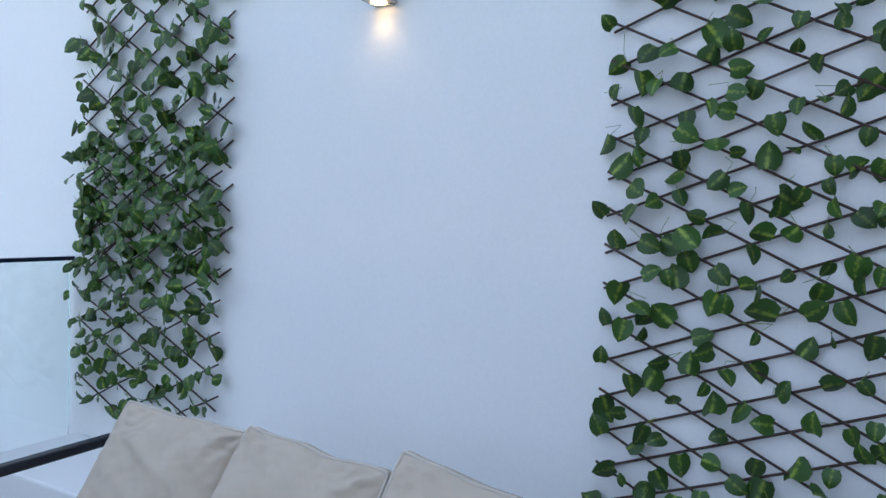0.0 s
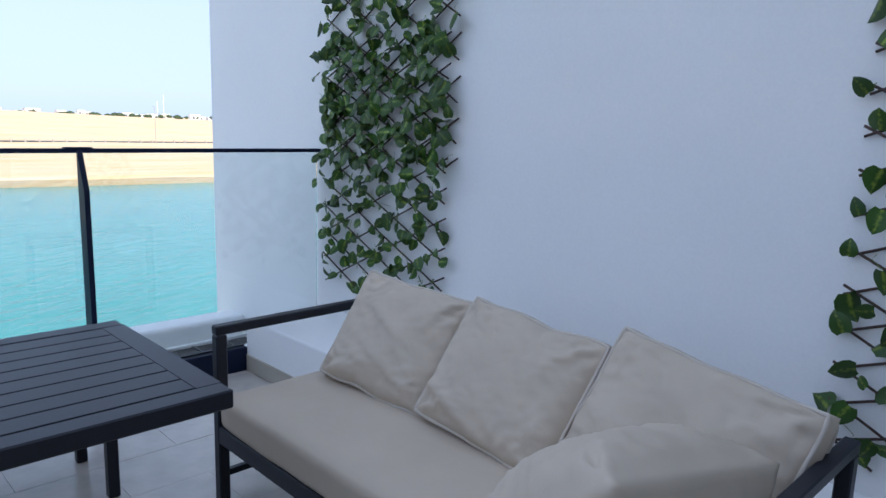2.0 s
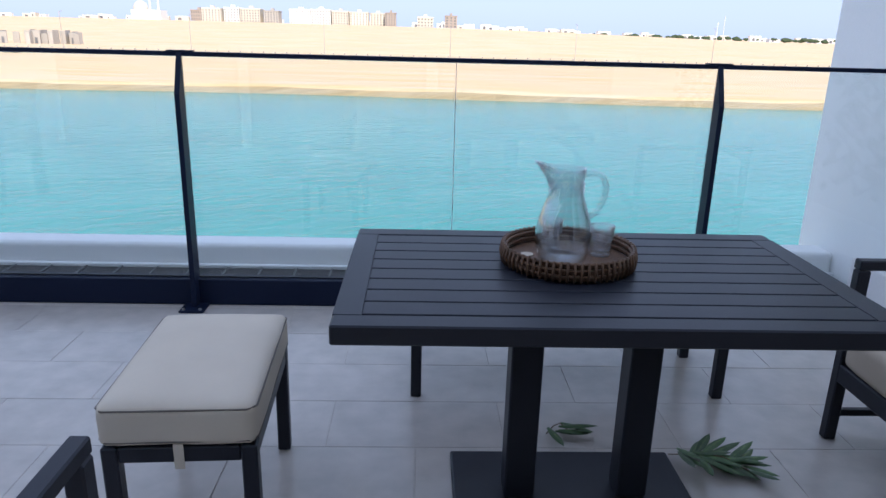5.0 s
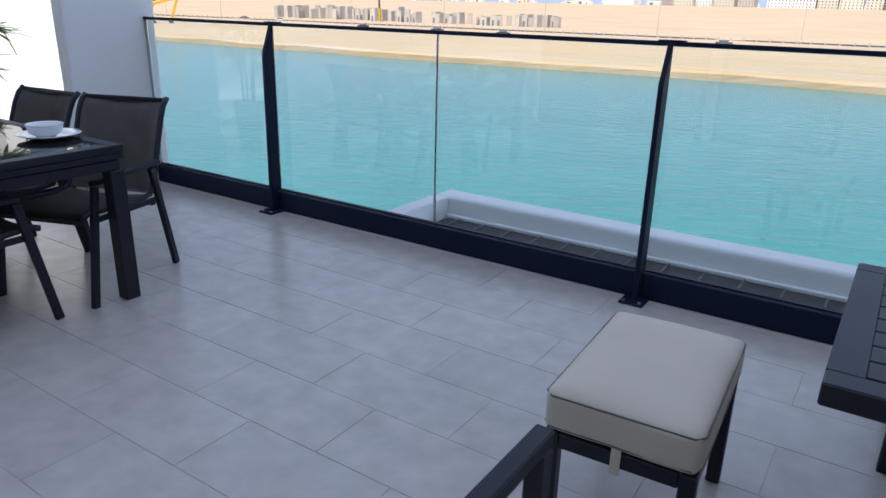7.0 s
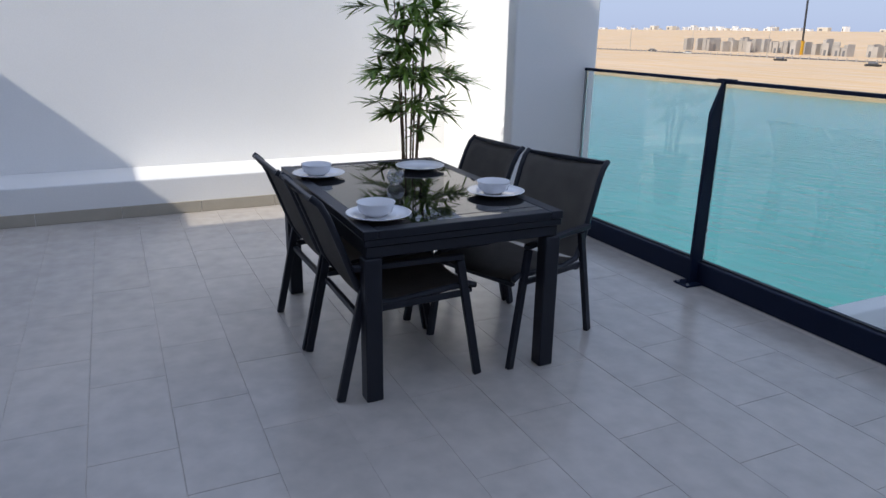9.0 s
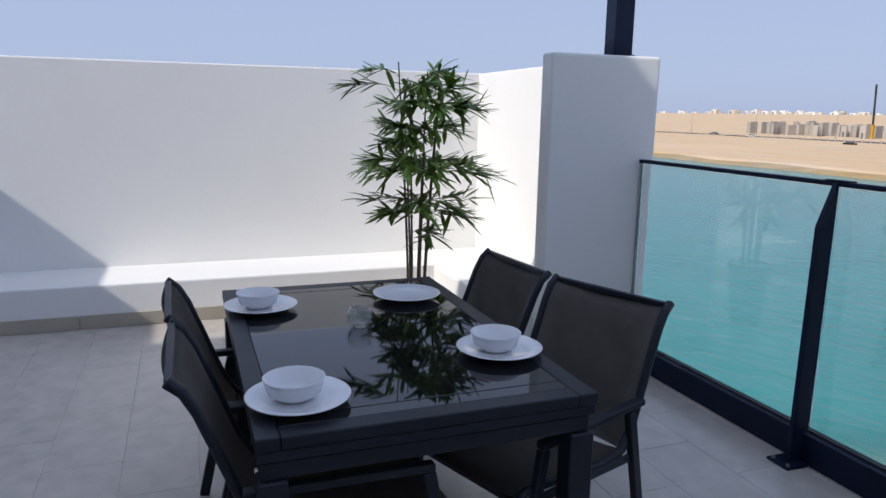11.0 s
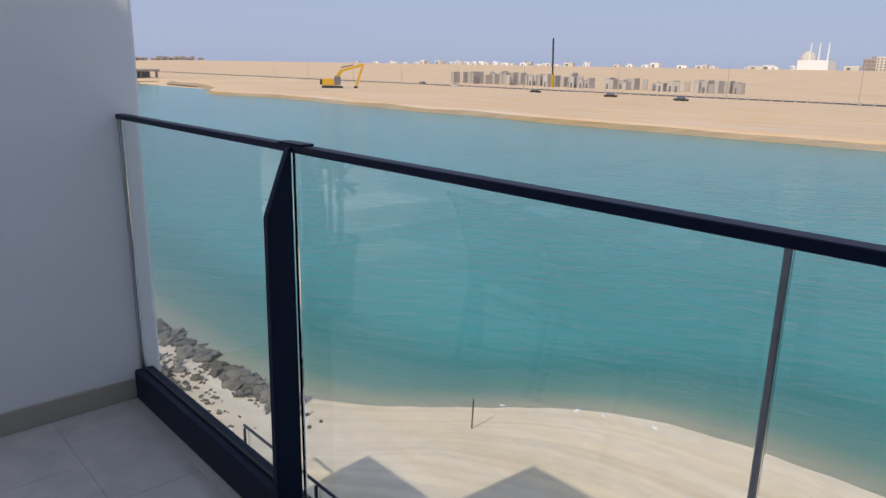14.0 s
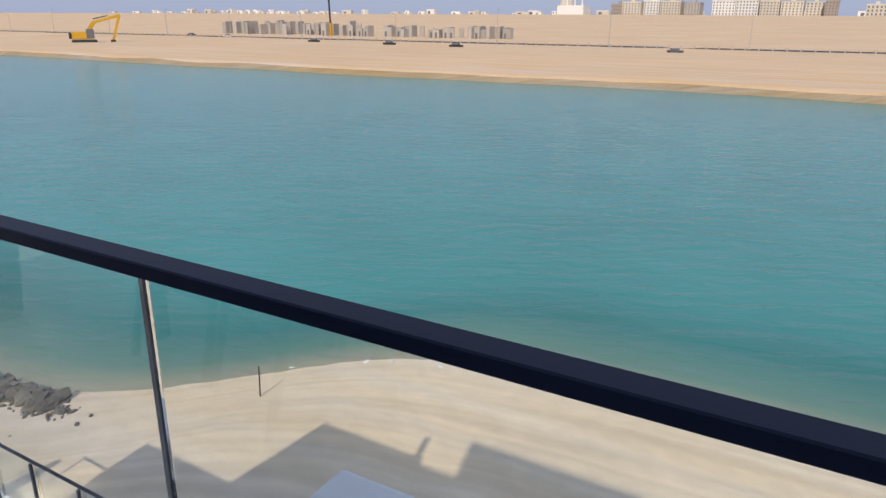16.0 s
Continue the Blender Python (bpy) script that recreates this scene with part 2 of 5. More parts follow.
M_BROWNWALL = material("brown_facade", (0.40, 0.33, 0.28), 0.85, var=0.08, scale=0.1, bump=0.0)
# dark glazing; also the painted shade of openings in shells and shed
M_WINDOW_SHADE = material("dark_window_and_shade", (0.15, 0.155, 0.165), 0.4, var=0.2, scale=0.5, bump=0.0)
M_YELLOW = material("yellow_machine_paint", (0.62, 0.34, 0.02), 0.5, var=0.15, scale=1.0, bump=0.0)
M_TRACK = material("black_machine_steel", (0.03, 0.03, 0.03), 0.7, var=0.3, scale=2, bump=0.0)
M_TREE = material("far_foliage", (0.05, 0.075, 0.035), 0.9, var=0.4, scale=0.5, bump=0.0)
M_DOOR = material("grey_door_frame", (0.10, 0.105, 0.11), 0.4, var=0.1, bump=0.0)
M_TINT = glass_material("door_glass", (0.35, 0.40, 0.42))


# ---- building blocks ----
def mesh_of(bm, name, mat, smooth=False):
    me = bpy.data.meshes.new(name)
    bm.normal_update()
    bm.to_mesh(me)
    bm.free()
    me.materials.append(mat)
    if smooth:
        for p in me.polygons:
            p.use_smooth = True
    return me


def thing(name, x, y, z, rz, label, category, group="", kind=""):
    """An empty at a thing's base, which carries its parts."""
    ob = new(name)
    ob.empty_display_size = 0.1
    ob.matrix_basis = pose(x, y, z, 0, 0, rz)
    return tagged(ob, label, category, group, kind)


def part(name, bm, mat, parent, label="", smooth=False, kind=""):
    ob = new(name, mesh_of(bm, name, mat, smooth))
    ob.parent = parent
    return tagged(ob, label, kind=kind)


def setting(name, bm, mat, label, category="", smooth=False):
    return tagged(new(name, mesh_of(bm, name, mat, smooth)), label, category or name.split("_")[0], kind="structure")


def box(bm, x0, x1, y0, y1, z0, z1, bevel=0.0, seg=2, m=None):
    r = bmesh.ops.create_cube(bm, size=1.0)
    vs = r["verts"]
    for v in vs:
        v.co = Vector(((x0 + x1) / 2 + v.co.x * (x1 - x0), (y0 + y1) / 2 + v.co.y * (y1 - y0), (z0 + z1) / 2 + v.co.z * (z1 - z0)))
    if bevel:
        es = list({e for v in vs for e in v.link_edges})
        out = bmesh.ops.bevel(bm, geom=es, offset=bevel, segments=seg, affect='EDGES', profile=0.5)
        vs = list({v for f in out["faces"] for v in f.verts} | {v for v in vs if v.is_valid})
    if m is not None:
        bmesh.ops.transform(bm, matrix=m, verts=vs)
    return bm


def nb():
    return bmesh.new()


def boxed(*a, **k):
    return box(bmesh.new(), *a, **k)


def tube(bm, pts, r, seg=8, caps=True, r_end=None):
    """A round bar along a line of points, tapering to r_end."""
    pts = [Vector(p) for p in pts]
    rings = []
    up = Vector((0.13, 0.31, 0.94))
    for i, p in enumerate(pts):
        t = (pts[min(i + 1, len(pts) - 1)] - pts[max(i - 1, 0)]).normalized()
        u = t.cross(up)
        if u.length < 0.2:
            u = t.cross(Vector((1, 0, 0)))
        u.normalize()
        w = t.cross(u)
        k = i / max(1, len(pts) - 1)
        rr = r if r_end is None else r + (r_end - r) * k
        rings.append([bm.verts.new(p + (u * math.cos(a) + w * math.sin(a)) * rr) for a in [2 * math.pi * j / seg for j in range(seg)]])
    for a, b in zip(rings, rings[1:]):
        for j in range(seg):
            bm.faces.new((a[j], a[(j + 1) % seg], b[(j + 1) % seg], b[j]))
    if caps:
        bm.faces.new(rings[0][::-1])
        bm.faces.new(rings[-1])
    bmesh.ops.recalc_face_normals(bm, faces=bm.faces[:])
    return bm


def bar(bm, a, b, w, h, bevel=0.003):
    """A rectangular bar from a to b, w wide and h deep."""
    a, b = Vector(a), Vector(b)
    d = b - a
    up = Vector((0, 0, 1)) if abs(d.normalized().z) < 0.95 else Vector((0, 1, 0))
    side = d.cross(up).normalized()
    top = side.cross(d).normalized()
    m = Matrix((side, d.normalized(), top)).transposed().to_4x4()
    m.translation = (a + b) / 2
    return box(bm, -w / 2, w / 2, -d.length / 2, d.length / 2, -h / 2, h / 2, bevel, 1, m)


def lathe(bm, profile, seg=32, cx=0.0, cy=0.0):
    rings = []
    for r, z in profile:
        if r < 1e-5:
            rings.append([bm.verts.new((cx, cy, z))])
        else:
            rings.append([bm.verts.new((cx + r * math.cos(2 * math.pi * j / seg), cy + r * math.sin(2 * math.pi * j / seg), z)) for j in range(seg)])
    for a, b in zip(rings, rings[1:]):
        for j in range(seg):
            k = (j + 1) % seg
            if len(a) == 1 and len(b) > 1:
                bm.faces.new((a[0], b[j], b[k]))
            elif len(b) == 1 and len(a) > 1:
                bm.faces.new((a[j], a[k], b[0]))
            elif len(a) > 1:
                bm.faces.new((a[j], a[k], b[k], b[j]))
    bmesh.ops.recalc_face_normals(bm, faces=bm.faces[:])
    return bm


def pad(w, d, h, r=0.05, dome=0.02, n=14, seed=0, wrinkle=0.004):
    """A stuffed seat pad standing on z=0: rounded edges, domed top, slight unevenness."""
    bm = bmesh.new()
    box(bm, -w / 2, w / 2, -d / 2, d / 2, 0, h)
    bmesh.ops.subdivide_edges(bm, edges=bm.edges[:], cuts=n, use_grid_fill=True)
    for v in bm.verts:
        p = v.co
        c = Vector((max(-w / 2 + r, min(w / 2 - r, p.x)), max(-d / 2 + r, min(d / 2 - r, p.y)), max(r, min(h - r, p.z))))
        o = p - c
        if o.length > 1e-6:
            v.co = c + o.normalized() * min(r, max(abs(o.x), abs(o.y), abs(o.z)))
        k = (1 - (2 * p.x / w) ** 4) * (1 - (2 * p.y / d) ** 4) if p.z > h * 0.6 else 0
        q = noise.noise(Vector((p.x * 6 + seed * 7, p.y * 6, p.z * 5)))
        v.co += Vector((q * wrinkle, noise.noise(Vector((p.x * 5, p.y * 7 + seed * 3, 4))) * wrinkle, dome * max(0, k) + q * wrinkle))
    bmesh.ops.recalc_face_normals(bm, faces=bm.faces[:])
    return bm


def pillow_form(w, h, t, seed, rim=0.46):
    """Points of a stuffed cushion in the xz plane, front towards -y; returns a function (u, v, side)."""
    def at(u, v, side):
        au, av = abs(u), abs(v)
        corner = 1 - 0.035 * (au * av) ** 6
        pinch_x = corner - 0.035 * (1 - av ** 2) * au ** 3
        pinch_z = corner - 0.035 * (1 - au ** 2) * av ** 3
        full = rim + (1 - rim) * max(0.0, 1 - au ** 3.0) ** 0.6 * max(0.0, 1 - av ** 3.0) ** 0.6
        sag = 0.5 + 0.5 * (1 - v) * 0.35 + 0.32
        crease = noise.noise(Vector((u * 1.8 + seed * 5.1, v * 1.8, seed * 1.7 + side))) * 0.14
        fold = 0.26 * noise.noise(Vector((u * 6 + v * 4 + seed, v * 2.2 - u * 1.5, seed * 3.3))) * (0.12 + (1 - au ** 4) * (1 - av ** 4) * (0.3 + au * av))
        ridge = 1 - abs(noise.noise(Vector((u * 5 - v * 3 + seed * 2.3, v * 5 + u * 2, seed * 0.9 + side))))
        fold *= 0.6
        y = side * t * 0.5 * full * (sag + crease + fold) + side * 0.022 * (ridge ** 5 - 0.4) * (0.12 + (au * av) ** 1.2) * (1 - au ** 10) * (1 - av ** 10)
        du, dv = 1 - au, 1 - av
        near = math.hypot(du, dv)
        quarter = seed * 1.7 + (2.1 if u > 0 else 0) + (1.3 if v > 0 else 0)
        pull = math.sin(math.atan2(dv, du) * 8 + quarter * 3) * math.exp(-2.4 * near) * min(1, near * 4) * min(1, min(du, dv) * 9)
        pucker = math.sin((v if du < dv else u) * 21 + quarter * 2) * math.exp(-9 * min(du, dv)) * min(1, min(du, dv) * 12)
        long_fold = max(0.0, noise.noise(Vector((u * 1.3 + v * 2.6 + seed * 4.1, seed * 2.2, v * 0.6)))) ** 2
        y += side * (0.016 * pull + 0.007 * pucker + 0.035 * long_fold * (1 - au ** 6) * (1 - av ** 6))
        droop = -0.015 * h * (1 - u * u) * max(0, v) + 0.012 * noise.noise(Vector((u * 2, v * 2, seed + 9)))
        return Vector((u * w / 2 * pinch_x, y, v * h / 2 * pinch_z + droop))
    return at


def cushion(parent, name, w, h, t, m, mat, label, seed, pipe=True, piping_mat=None, rim=0.46):
    at = pillow_form(w, h, t, seed, rim)
    n = 44
    bm = bmesh.new()
    for side in (-1, 1):
        g = [[bm.verts.new(at(2 * i / n - 1, 2 * j / n - 1, side)) for j in range(n + 1)] for i in range(n + 1)]
        for i in range(n):
            for j in range(n):
                q = (g[i][j], g[i + 1][j], g[i + 1][j + 1], g[i][j + 1])
                bm.faces.new(q if side < 0 else q[::-1])
    rim = [(2 * i / n - 1, -1) for i in range(n)] + [(1, 2 * i / n - 1) for i in range(n)] + [(1 - 2 * i / n, 1) for i in range(n)] + [(-1, 1 - 2 * i / n) for i in range(n)]
    bands = []
    for u, v in rim:
        a, b = at(u, v, -1), at(u, v, 1)
        out = Vector((u if abs(u) == 1 else 0, 0, v if abs(v) == 1 else 0)) * 0.012
        bands.append([bm.verts.new(a), bm.verts.new(a.lerp(b, 0.5) + out), bm.verts.new(b)])
    for r0, r1 in zip(bands, bands[1:] + bands[:1]):
        for j in range(2):
            bm.faces.new((r0[j], r0[j + 1], r1[j + 1], r1[j]))
    bmesh.ops.remove_doubles(bm, verts=bm.verts[:], dist=0.0004)
    bmesh.ops.recalc_face_normals(bm, faces=bm.faces[:])
    bmesh.ops.transform(bm, matrix=m, verts=bm.verts[:])
    ob = part(name, bm, mat, parent, label, smooth=True)
    if pipe:
        ring = [(2 * i / n - 1, -1) for i in range(n)] + [(1, 2 * i / n - 1) for i in range(n)] + [(1 - 2 * i / n, 1) for i in range(n)] + [(-1, 1 - 2 * i / n) for i in range(n + 1)]
        for side in (-1, 1):
            part("piping", tube(nb(), [m @ at(u, v, side) for u, v in ring], 0.0062, 6), piping_mat or M_PIPING, ob, "", smooth=True)
    return ob


# ---- the house and terrace shell ----
XR, XL, YB = 3.84, -6.12, -0.12
WALL_TOP = 1.82
setting("wall_east", boxed(XR, XR + 0.24, -4.90, 1.36, -7.5, 3.2, 0.004, 1), M_PLASTER, "tall smooth white plastered party wall", "wall")
setting("wall_west", boxed(XL - 0.2, XL, -6.3, YB + 0.18, -7.5, WALL_TOP, 0.01), M_PLASTER, "low white plastered parapet wall in sunlight", "wall")
setting("wall_north_west", boxed(XL, -4.02, YB, YB + 0.18, -7.5, WALL_TOP - 0.003, 0.01), M_PLASTER, "white plastered parapet wall beside the pier", "wall")
setting("wall_pier", boxed(-4.02, -3.90, -0.625, 0.085, -0.6, WALL_TOP, 0.018, 3), M_PLASTER, "white plastered pier where the railing ends", "pier")
setting("ledge_west", boxed(XL, -5.52, -6.3, YB, -0.1, 0.30, 0.012), M_PLASTER, "white plastered ledge along the parapet", "ledge")
setting("ledge_north", boxed(-5.52, -4.023, -0.72, YB, -0.1, 0.297, 0.012), M_PLASTER, "white plastered ledge beside the pier", "ledge")
setting("ledge_east", boxed(3.33, XR, -4.9, -0.03, -0.1, 0.30, 0.012), M_PLASTER, "white plastered ledge at the wall's foot behind the sofa", "ledge")
bm = nb()
for k in range(10):
    box(bm, -5.52, -5.508, -6.3 + k * 0.61, -6.3 + k * 0.61 + 0.606 if k < 9 else -0.735, 0.0, 0.095, 0.002, 1)
box(bm, -5.52, -4.03, -0.732, -0.72, 0.0, 0.095, 0.002, 1)
box(bm, -3.90, -3.888, -0.637, -0.045, 0.0, 0.095, 0.002, 1)
box(bm, -4.02, -3.888, -0.637, -0.625, 0.0, 0.095, 0.002, 1)
for k in range(8):
    box(bm, 3.318, 3.33, -4.7 + k * 0.59, -4.7 + k * 0.59 + 0.586 if k < 7 else -0.05, 0.0, 0.095, 0.002, 1)
setting("baseboard", bm, M_SKIRT, "beige stone skirting strips along the ledges", "skirting")
setting("floor_slab", boxed(XL - 0.2, XR + 0.24, -6.3, 0.06, -0.30, -0.0022), M_GROUT, "grey floor slab with grout under the tiles", "floor")
# Unseen house block; its height and corner are set by the shade it casts.
setting("wall_south", boxed(-3.10, 12.0, -5.15, -4.90, -7.5, 6.05), M_PLASTER, "unseen white house front, height set to shade the terrace", "wall")
setting("wall_return", boxed(-3.10, -2.85, -14.2, -5.153, -7.5, 6.05), M_PLASTER, "unseen white side wall of the shading house block", "wall")
# Unseen low wing, added to cast the slanted shade on the west parapet.
setting("wall_south_west", boxed(-9.5, -3.103, -6.55, -6.3, -7.5, 3.1), M_PLASTER, "unseen low white wall placed to shade the west parapet", "wall")
setting("wall_house", boxed(-9.5, 12.0, -14.5, -14.203, -7.5, 6.05), M_PLASTER, "unseen white back wall closing the shading house block", "wall")
setting("ceiling_house", boxed(-3.10, 12.0, -14.5, -4.90, 6.05, 6.15), M_PLASTER, "unseen white roof slab set to shade terrace and sand", "ceiling")
# Slab of the unseen wing; its front edge sets the parapet's shadow line.
setting("ceiling_low", boxed(-9.5, -3.103, -14.2, -6.3, 3.1, 3.2), M_PLASTER, "unseen low white slab whose edge shades the west parapet", "ceiling")
setting("wall_neighbour", boxed(XR + 0.243, 12.0, -4.9, 0.05, -7.5, -0.3), M_PLASTER, "white plastered neighbouring terrace", "wall")
roof_rail = thing("roof_railing", 0, -4.96, 6.15, 0, "dark glass railing along the house roof", "railing")
part("handrail", boxed(-1.65, 12.0, -0.03, 0.03, 1.05, 1.11), M_ALU, roof_rail)
for k in range(11):
    part("post", boxed(-1.65 + k * 1.27, -1.61 + k * 1.27, -0.03, 0.03, 0, 1.049), M_ALU, roof_rail)
part("roof_glass", boxed(-1.60, 12.0, -0.006, 0.006, 0.02, 1.048), M_TINT, roof_rail)
setting("wall_facade", boxed(-9.5, XR + 0.24, -0.02, 0.055, -7.5, -0.302), M_PLASTER, "white plastered outer wall below the terrace", "wall")


# ---- railing ----
RAIL_Z = 1.235
POSTS = (-2.555, 0.0, 2.52)
railing = thing("railing", 0, 0, 0, 0, "dark grey aluminium railing with clear glass panes", "railing")
part("handrail", boxed(-3.90, XR, -0.019, 0.019, RAIL_Z - 0.020, RAIL_Z, 0.002, 1), M_ALU, railing)
part("base_channel", boxed(-3.888, 3.33, -0.045, 0.045, 0.0, 0.135, 0.004, 1), M_ALU, railing)
part("seal_strip", boxed(-3.888, 3.33, -0.0105, 0.0105, 0.1355, 0.142), M_RUBBER, railing)
edges = (-3.885, -2.555, -1.273, 0.0, 1.276, 2.52, 3.825)
for a, b in zip(edges, edges[1:]):
    o = part("glass_pane", boxed(a + 0.006, b - 0.006, -0.006, 0.006, 0.12, RAIL_Z - 0.021, 0.001, 1), M_GLASS, railing, "clear glass pane with a faint green tint")
    o.visible_shadow = False
for x, hw in ((-1.273, 0.004), (1.276, 0.0015)):
    part("joint_strip", boxed(x - hw, x + hw, -0.009, 0.009, 0.136, RAIL_Z - 0.0205, 0.001, 1), M_STEEL, railing, "thin grey joint strip between panes")
part("end_profile", boxed(-3.8985, -3.886, -0.014, 0.014, 0.136, RAIL_Z - 0.0205, 0.001, 1), M_STEEL, railing)
for x in POSTS:
    bm = nb()
    prof = [(-0.046, 0.004), (-0.046, 0.0), (-0.105, 0.0), (-0.105, 0.10), (-0.098, 1.05), (-0.027, RAIL_Z - 0.006), (-0.0200, RAIL_Z - 0.006), (-0.0200, 0.14), (-0.046, 0.14)]
    a = [bm.verts.new((x - 0.012, y, z)) for y, z in prof[2:]]
    b = [bm.verts.new((x + 0.012, y, z)) for y, z in prof[2:]]
    a.append(bm.verts.new((x - 0.012, -0.046, 0.0)))
    b.append(bm.verts.new((x + 0.012, -0.046, 0.0)))
    bm.faces.new(a)
    bm.faces.new(b[::-1])
    for k in range(len(a)):
        bm.faces.new((a[k], b[k], b[(k + 1) % len(a)], a[(k + 1) % len(a)]))
    bmesh.ops.recalc_face_normals(bm, faces=bm.faces[:])
    bmesh.ops.bevel(bm, geom=bm.edges[:], offset=0.002, segments=1, affect='EDGES')
    post = part("post", bm, M_ALU, railing)
    part("foot_plate", boxed(x - 0.06, x + 0.06, -0.165, -0.047, 0.001, 0.012, 0.002, 1), M_ALU, post)
    for dx in (-0.04, 0.04):
        part("bolt", lathe(nb(), [(0, 0.02), (0.008, 0.02), (0.009, 0.012), (0.009, 0.010)], 8, x + dx, -0.145), M_STEEL, post)
    part("saddle", boxed(x - 0.06, x + 0.06, -0.020, 0.020, RAIL_Z + 0.0005, RAIL_Z + 0.006, 0.001, 1), M_ALU, post)

# ---- roof box outside the railing ----
bm = nb()
box(bm, -1.90, 3.84, 0.92, 1.12, -0.75, 0.03, 0.03, 3)
box(bm, -1.90, -1.77, 0.062, 0.918, -0.75, 0.0285, 0.012)
box(bm, -1.768, 3.84, 0.062, 0.68, -0.75, -0.10, 0.006)
box(bm, -1.768, 3.84, 0.682, 0.878, -0.80, -0.62)
box(bm, -1.768, 3.84, 0.88, 0.918, -0.75, -0.10, 0.006)
setting("roof_box", bm, M_PLASTER, "white plastered upstand of the roof below", "parapet")
for k in range(25):
    f = thing("gutter_fin", -1.64 + k * 0.22, 0.78, -0.119, 0, "grey metal bar across the dark roof gutter", "grating", "fins in the gutter")
    part("plate", boxed(-0.006, 0.006, -0.095, 0.095, 0.0, 0.012, 0.003, 1), M_DOOR, f)
gutter = thing("gutter_lining", 1.03, 0.78, -0.62, 0, "dark metal cover of the roof gutter", "gutter")
part("sheet", boxed(-2.78, 2.78, -0.095, 0.095, 0.001, 0.50), M_TRACK, gutter)


# ---- lounge: sofas, table, bench, stool ----
def sofa_frame(s, w, d, arms, back=True, seat_z=0.27):
    """Bar frame of an outdoor sofa: width along x, back at +y, front at y=0."""
    c = 0.038
    for x in arms:
        arm = part("arm", box(nb(), x - c / 2, x + c / 2, 0.0, d, 0.634, 0.668, 0.004, 1), M_FRAME, s)
        part("leg", boxed(x - c / 2, x + c / 2, 0.0, 0.042, 0, 0.632, 0.004, 1), M_FRAME, s)
        part("leg", boxed(x - c / 2, x + c / 2, d - 0.042, d, 0, 0.632, 0.004, 1), M_FRAME, s)
        part("stretcher", boxed(x - 0.012, x + 0.012, 0.044, d - 0.044, 0.09, 0.115, 0.003, 1), M_FRAME, s)
    part("front_rail", boxed(-w / 2 + c, w / 2 - c, 0.0, 0.035, seat_z - 0.04, seat_z + 0.025, 0.004, 1), M_FRAME, s)
    part("back_rail", boxed(-w / 2 + c, w / 2 - c, d - 0.035, d, seat_z - 0.04, seat_z + 0.025, 0.004, 1), M_FRAME, s)
    for k in range(9):
        x = -w / 2 + (k + 1) * w / 10
        part("slat", boxed(x - 0.025, x + 0.025, 0.037, d - 0.037, seat_z, seat_z + 0.018, 0.003, 1), M_FRAME, s)
    if back:
        part("back_bar", boxed(-w / 2 + c, w / 2 - c, d - 0.035, d, 0.575, 0.612, 0.004, 1), M_FRAME, s)


# long sofa against the ledge, facing west: local x runs along the wall, local +y towards it
sofa = thing("sofa", 2.562, -2.135, 0, -90, "dark metal outdoor sofa with plump taupe cushions", "sofa", "lounge set")
sofa_frame(sofa, 1.86, 0.76, (-0.909, 0.909))
p = part("seat_cushion", pad(1.76, 0.72, 0.135, 0.035, 0.012, 22, 1), M_CUSHION, sofa, "long taupe canvas seat cushion", smooth=True)
p.location = (0, 0.352, 0.292)
bm = nb()
tube(bm, [(-0.86, 0.006, 0.405), (-0.4, 0.003, 0.407), (0, 0.004, 0.408), (0.4, 0.003, 0.407), (0.86, 0.006, 0.405)], 0.0045, 6)
part("seat_piping", bm, M_PIPING, sofa, smooth=True)
for k, (x, y, z, tilt, lean, turn, w) in enumerate(((-0.515, 0.535, 0.600, 32, 3, 4, 0.54), (0.03, 0.525, 0.598, 33, 4, -2, 0.55), (0.59, 0.535, 0.602, 31, 7, -5, 0.58))):
    cushion(sofa, "back_cushion", w, 0.44, 0.21, pose(x, y, z, -tilt, lean, turn), M_CUSHION, "plump taupe back cushion with piped edge", k + 1)

# second sofa, its back towards the house, facing the railing
sofa2 = thing("sofa", 1.462, -2.295, 0, 180, "dark metal outdoor corner sofa with taupe cushions", "sofa", "lounge set")
sofa_frame(sofa2, 1.95, 0.72, (0.93,))
for y in (0.0, 0.678):
    part("leg", boxed(-0.951, -0.909, y, y + 0.042, 0, 0.23, 0.004, 1), M_FRAME, sofa2)
p = part("seat_cushion", pad(1.86, 0.68, 0.135, 0.035, 0.012, 22, 2), M_CUSHION, sofa2, "taupe canvas seat cushion with piping", smooth=True)
p.location = (0, 0.335, 0.292)
bm = nb()
tube(bm, [(-0.92, 0.006, 0.405), (0.92, 0.006, 0.405)], 0.0045, 6)
part("seat_piping", bm, M_PIPING, sofa2, smooth=True)
for k, x in enumerate((0.0, 0.62)):
    cushion(sofa2, "back_cushion", 0.60, 0.46, 0.20, pose(x, 0.55, 0.63, -24, 0, (6, 0, -3)[k]), M_CUSHION, "plump taupe back cushion with piped edge", k + 5)
corner = thing("throw_cushion", 2.68, -2.80, 0.43, 0, "taupe canvas cushion lying against the sofa's end", "cushion")
cushion(corner, "cover", 0.54, 0.45, 0.33, pose(0, 0, 0.175, -46, -11, 172), M_CUSHION, "", 11, pipe=False, rim=0.13)

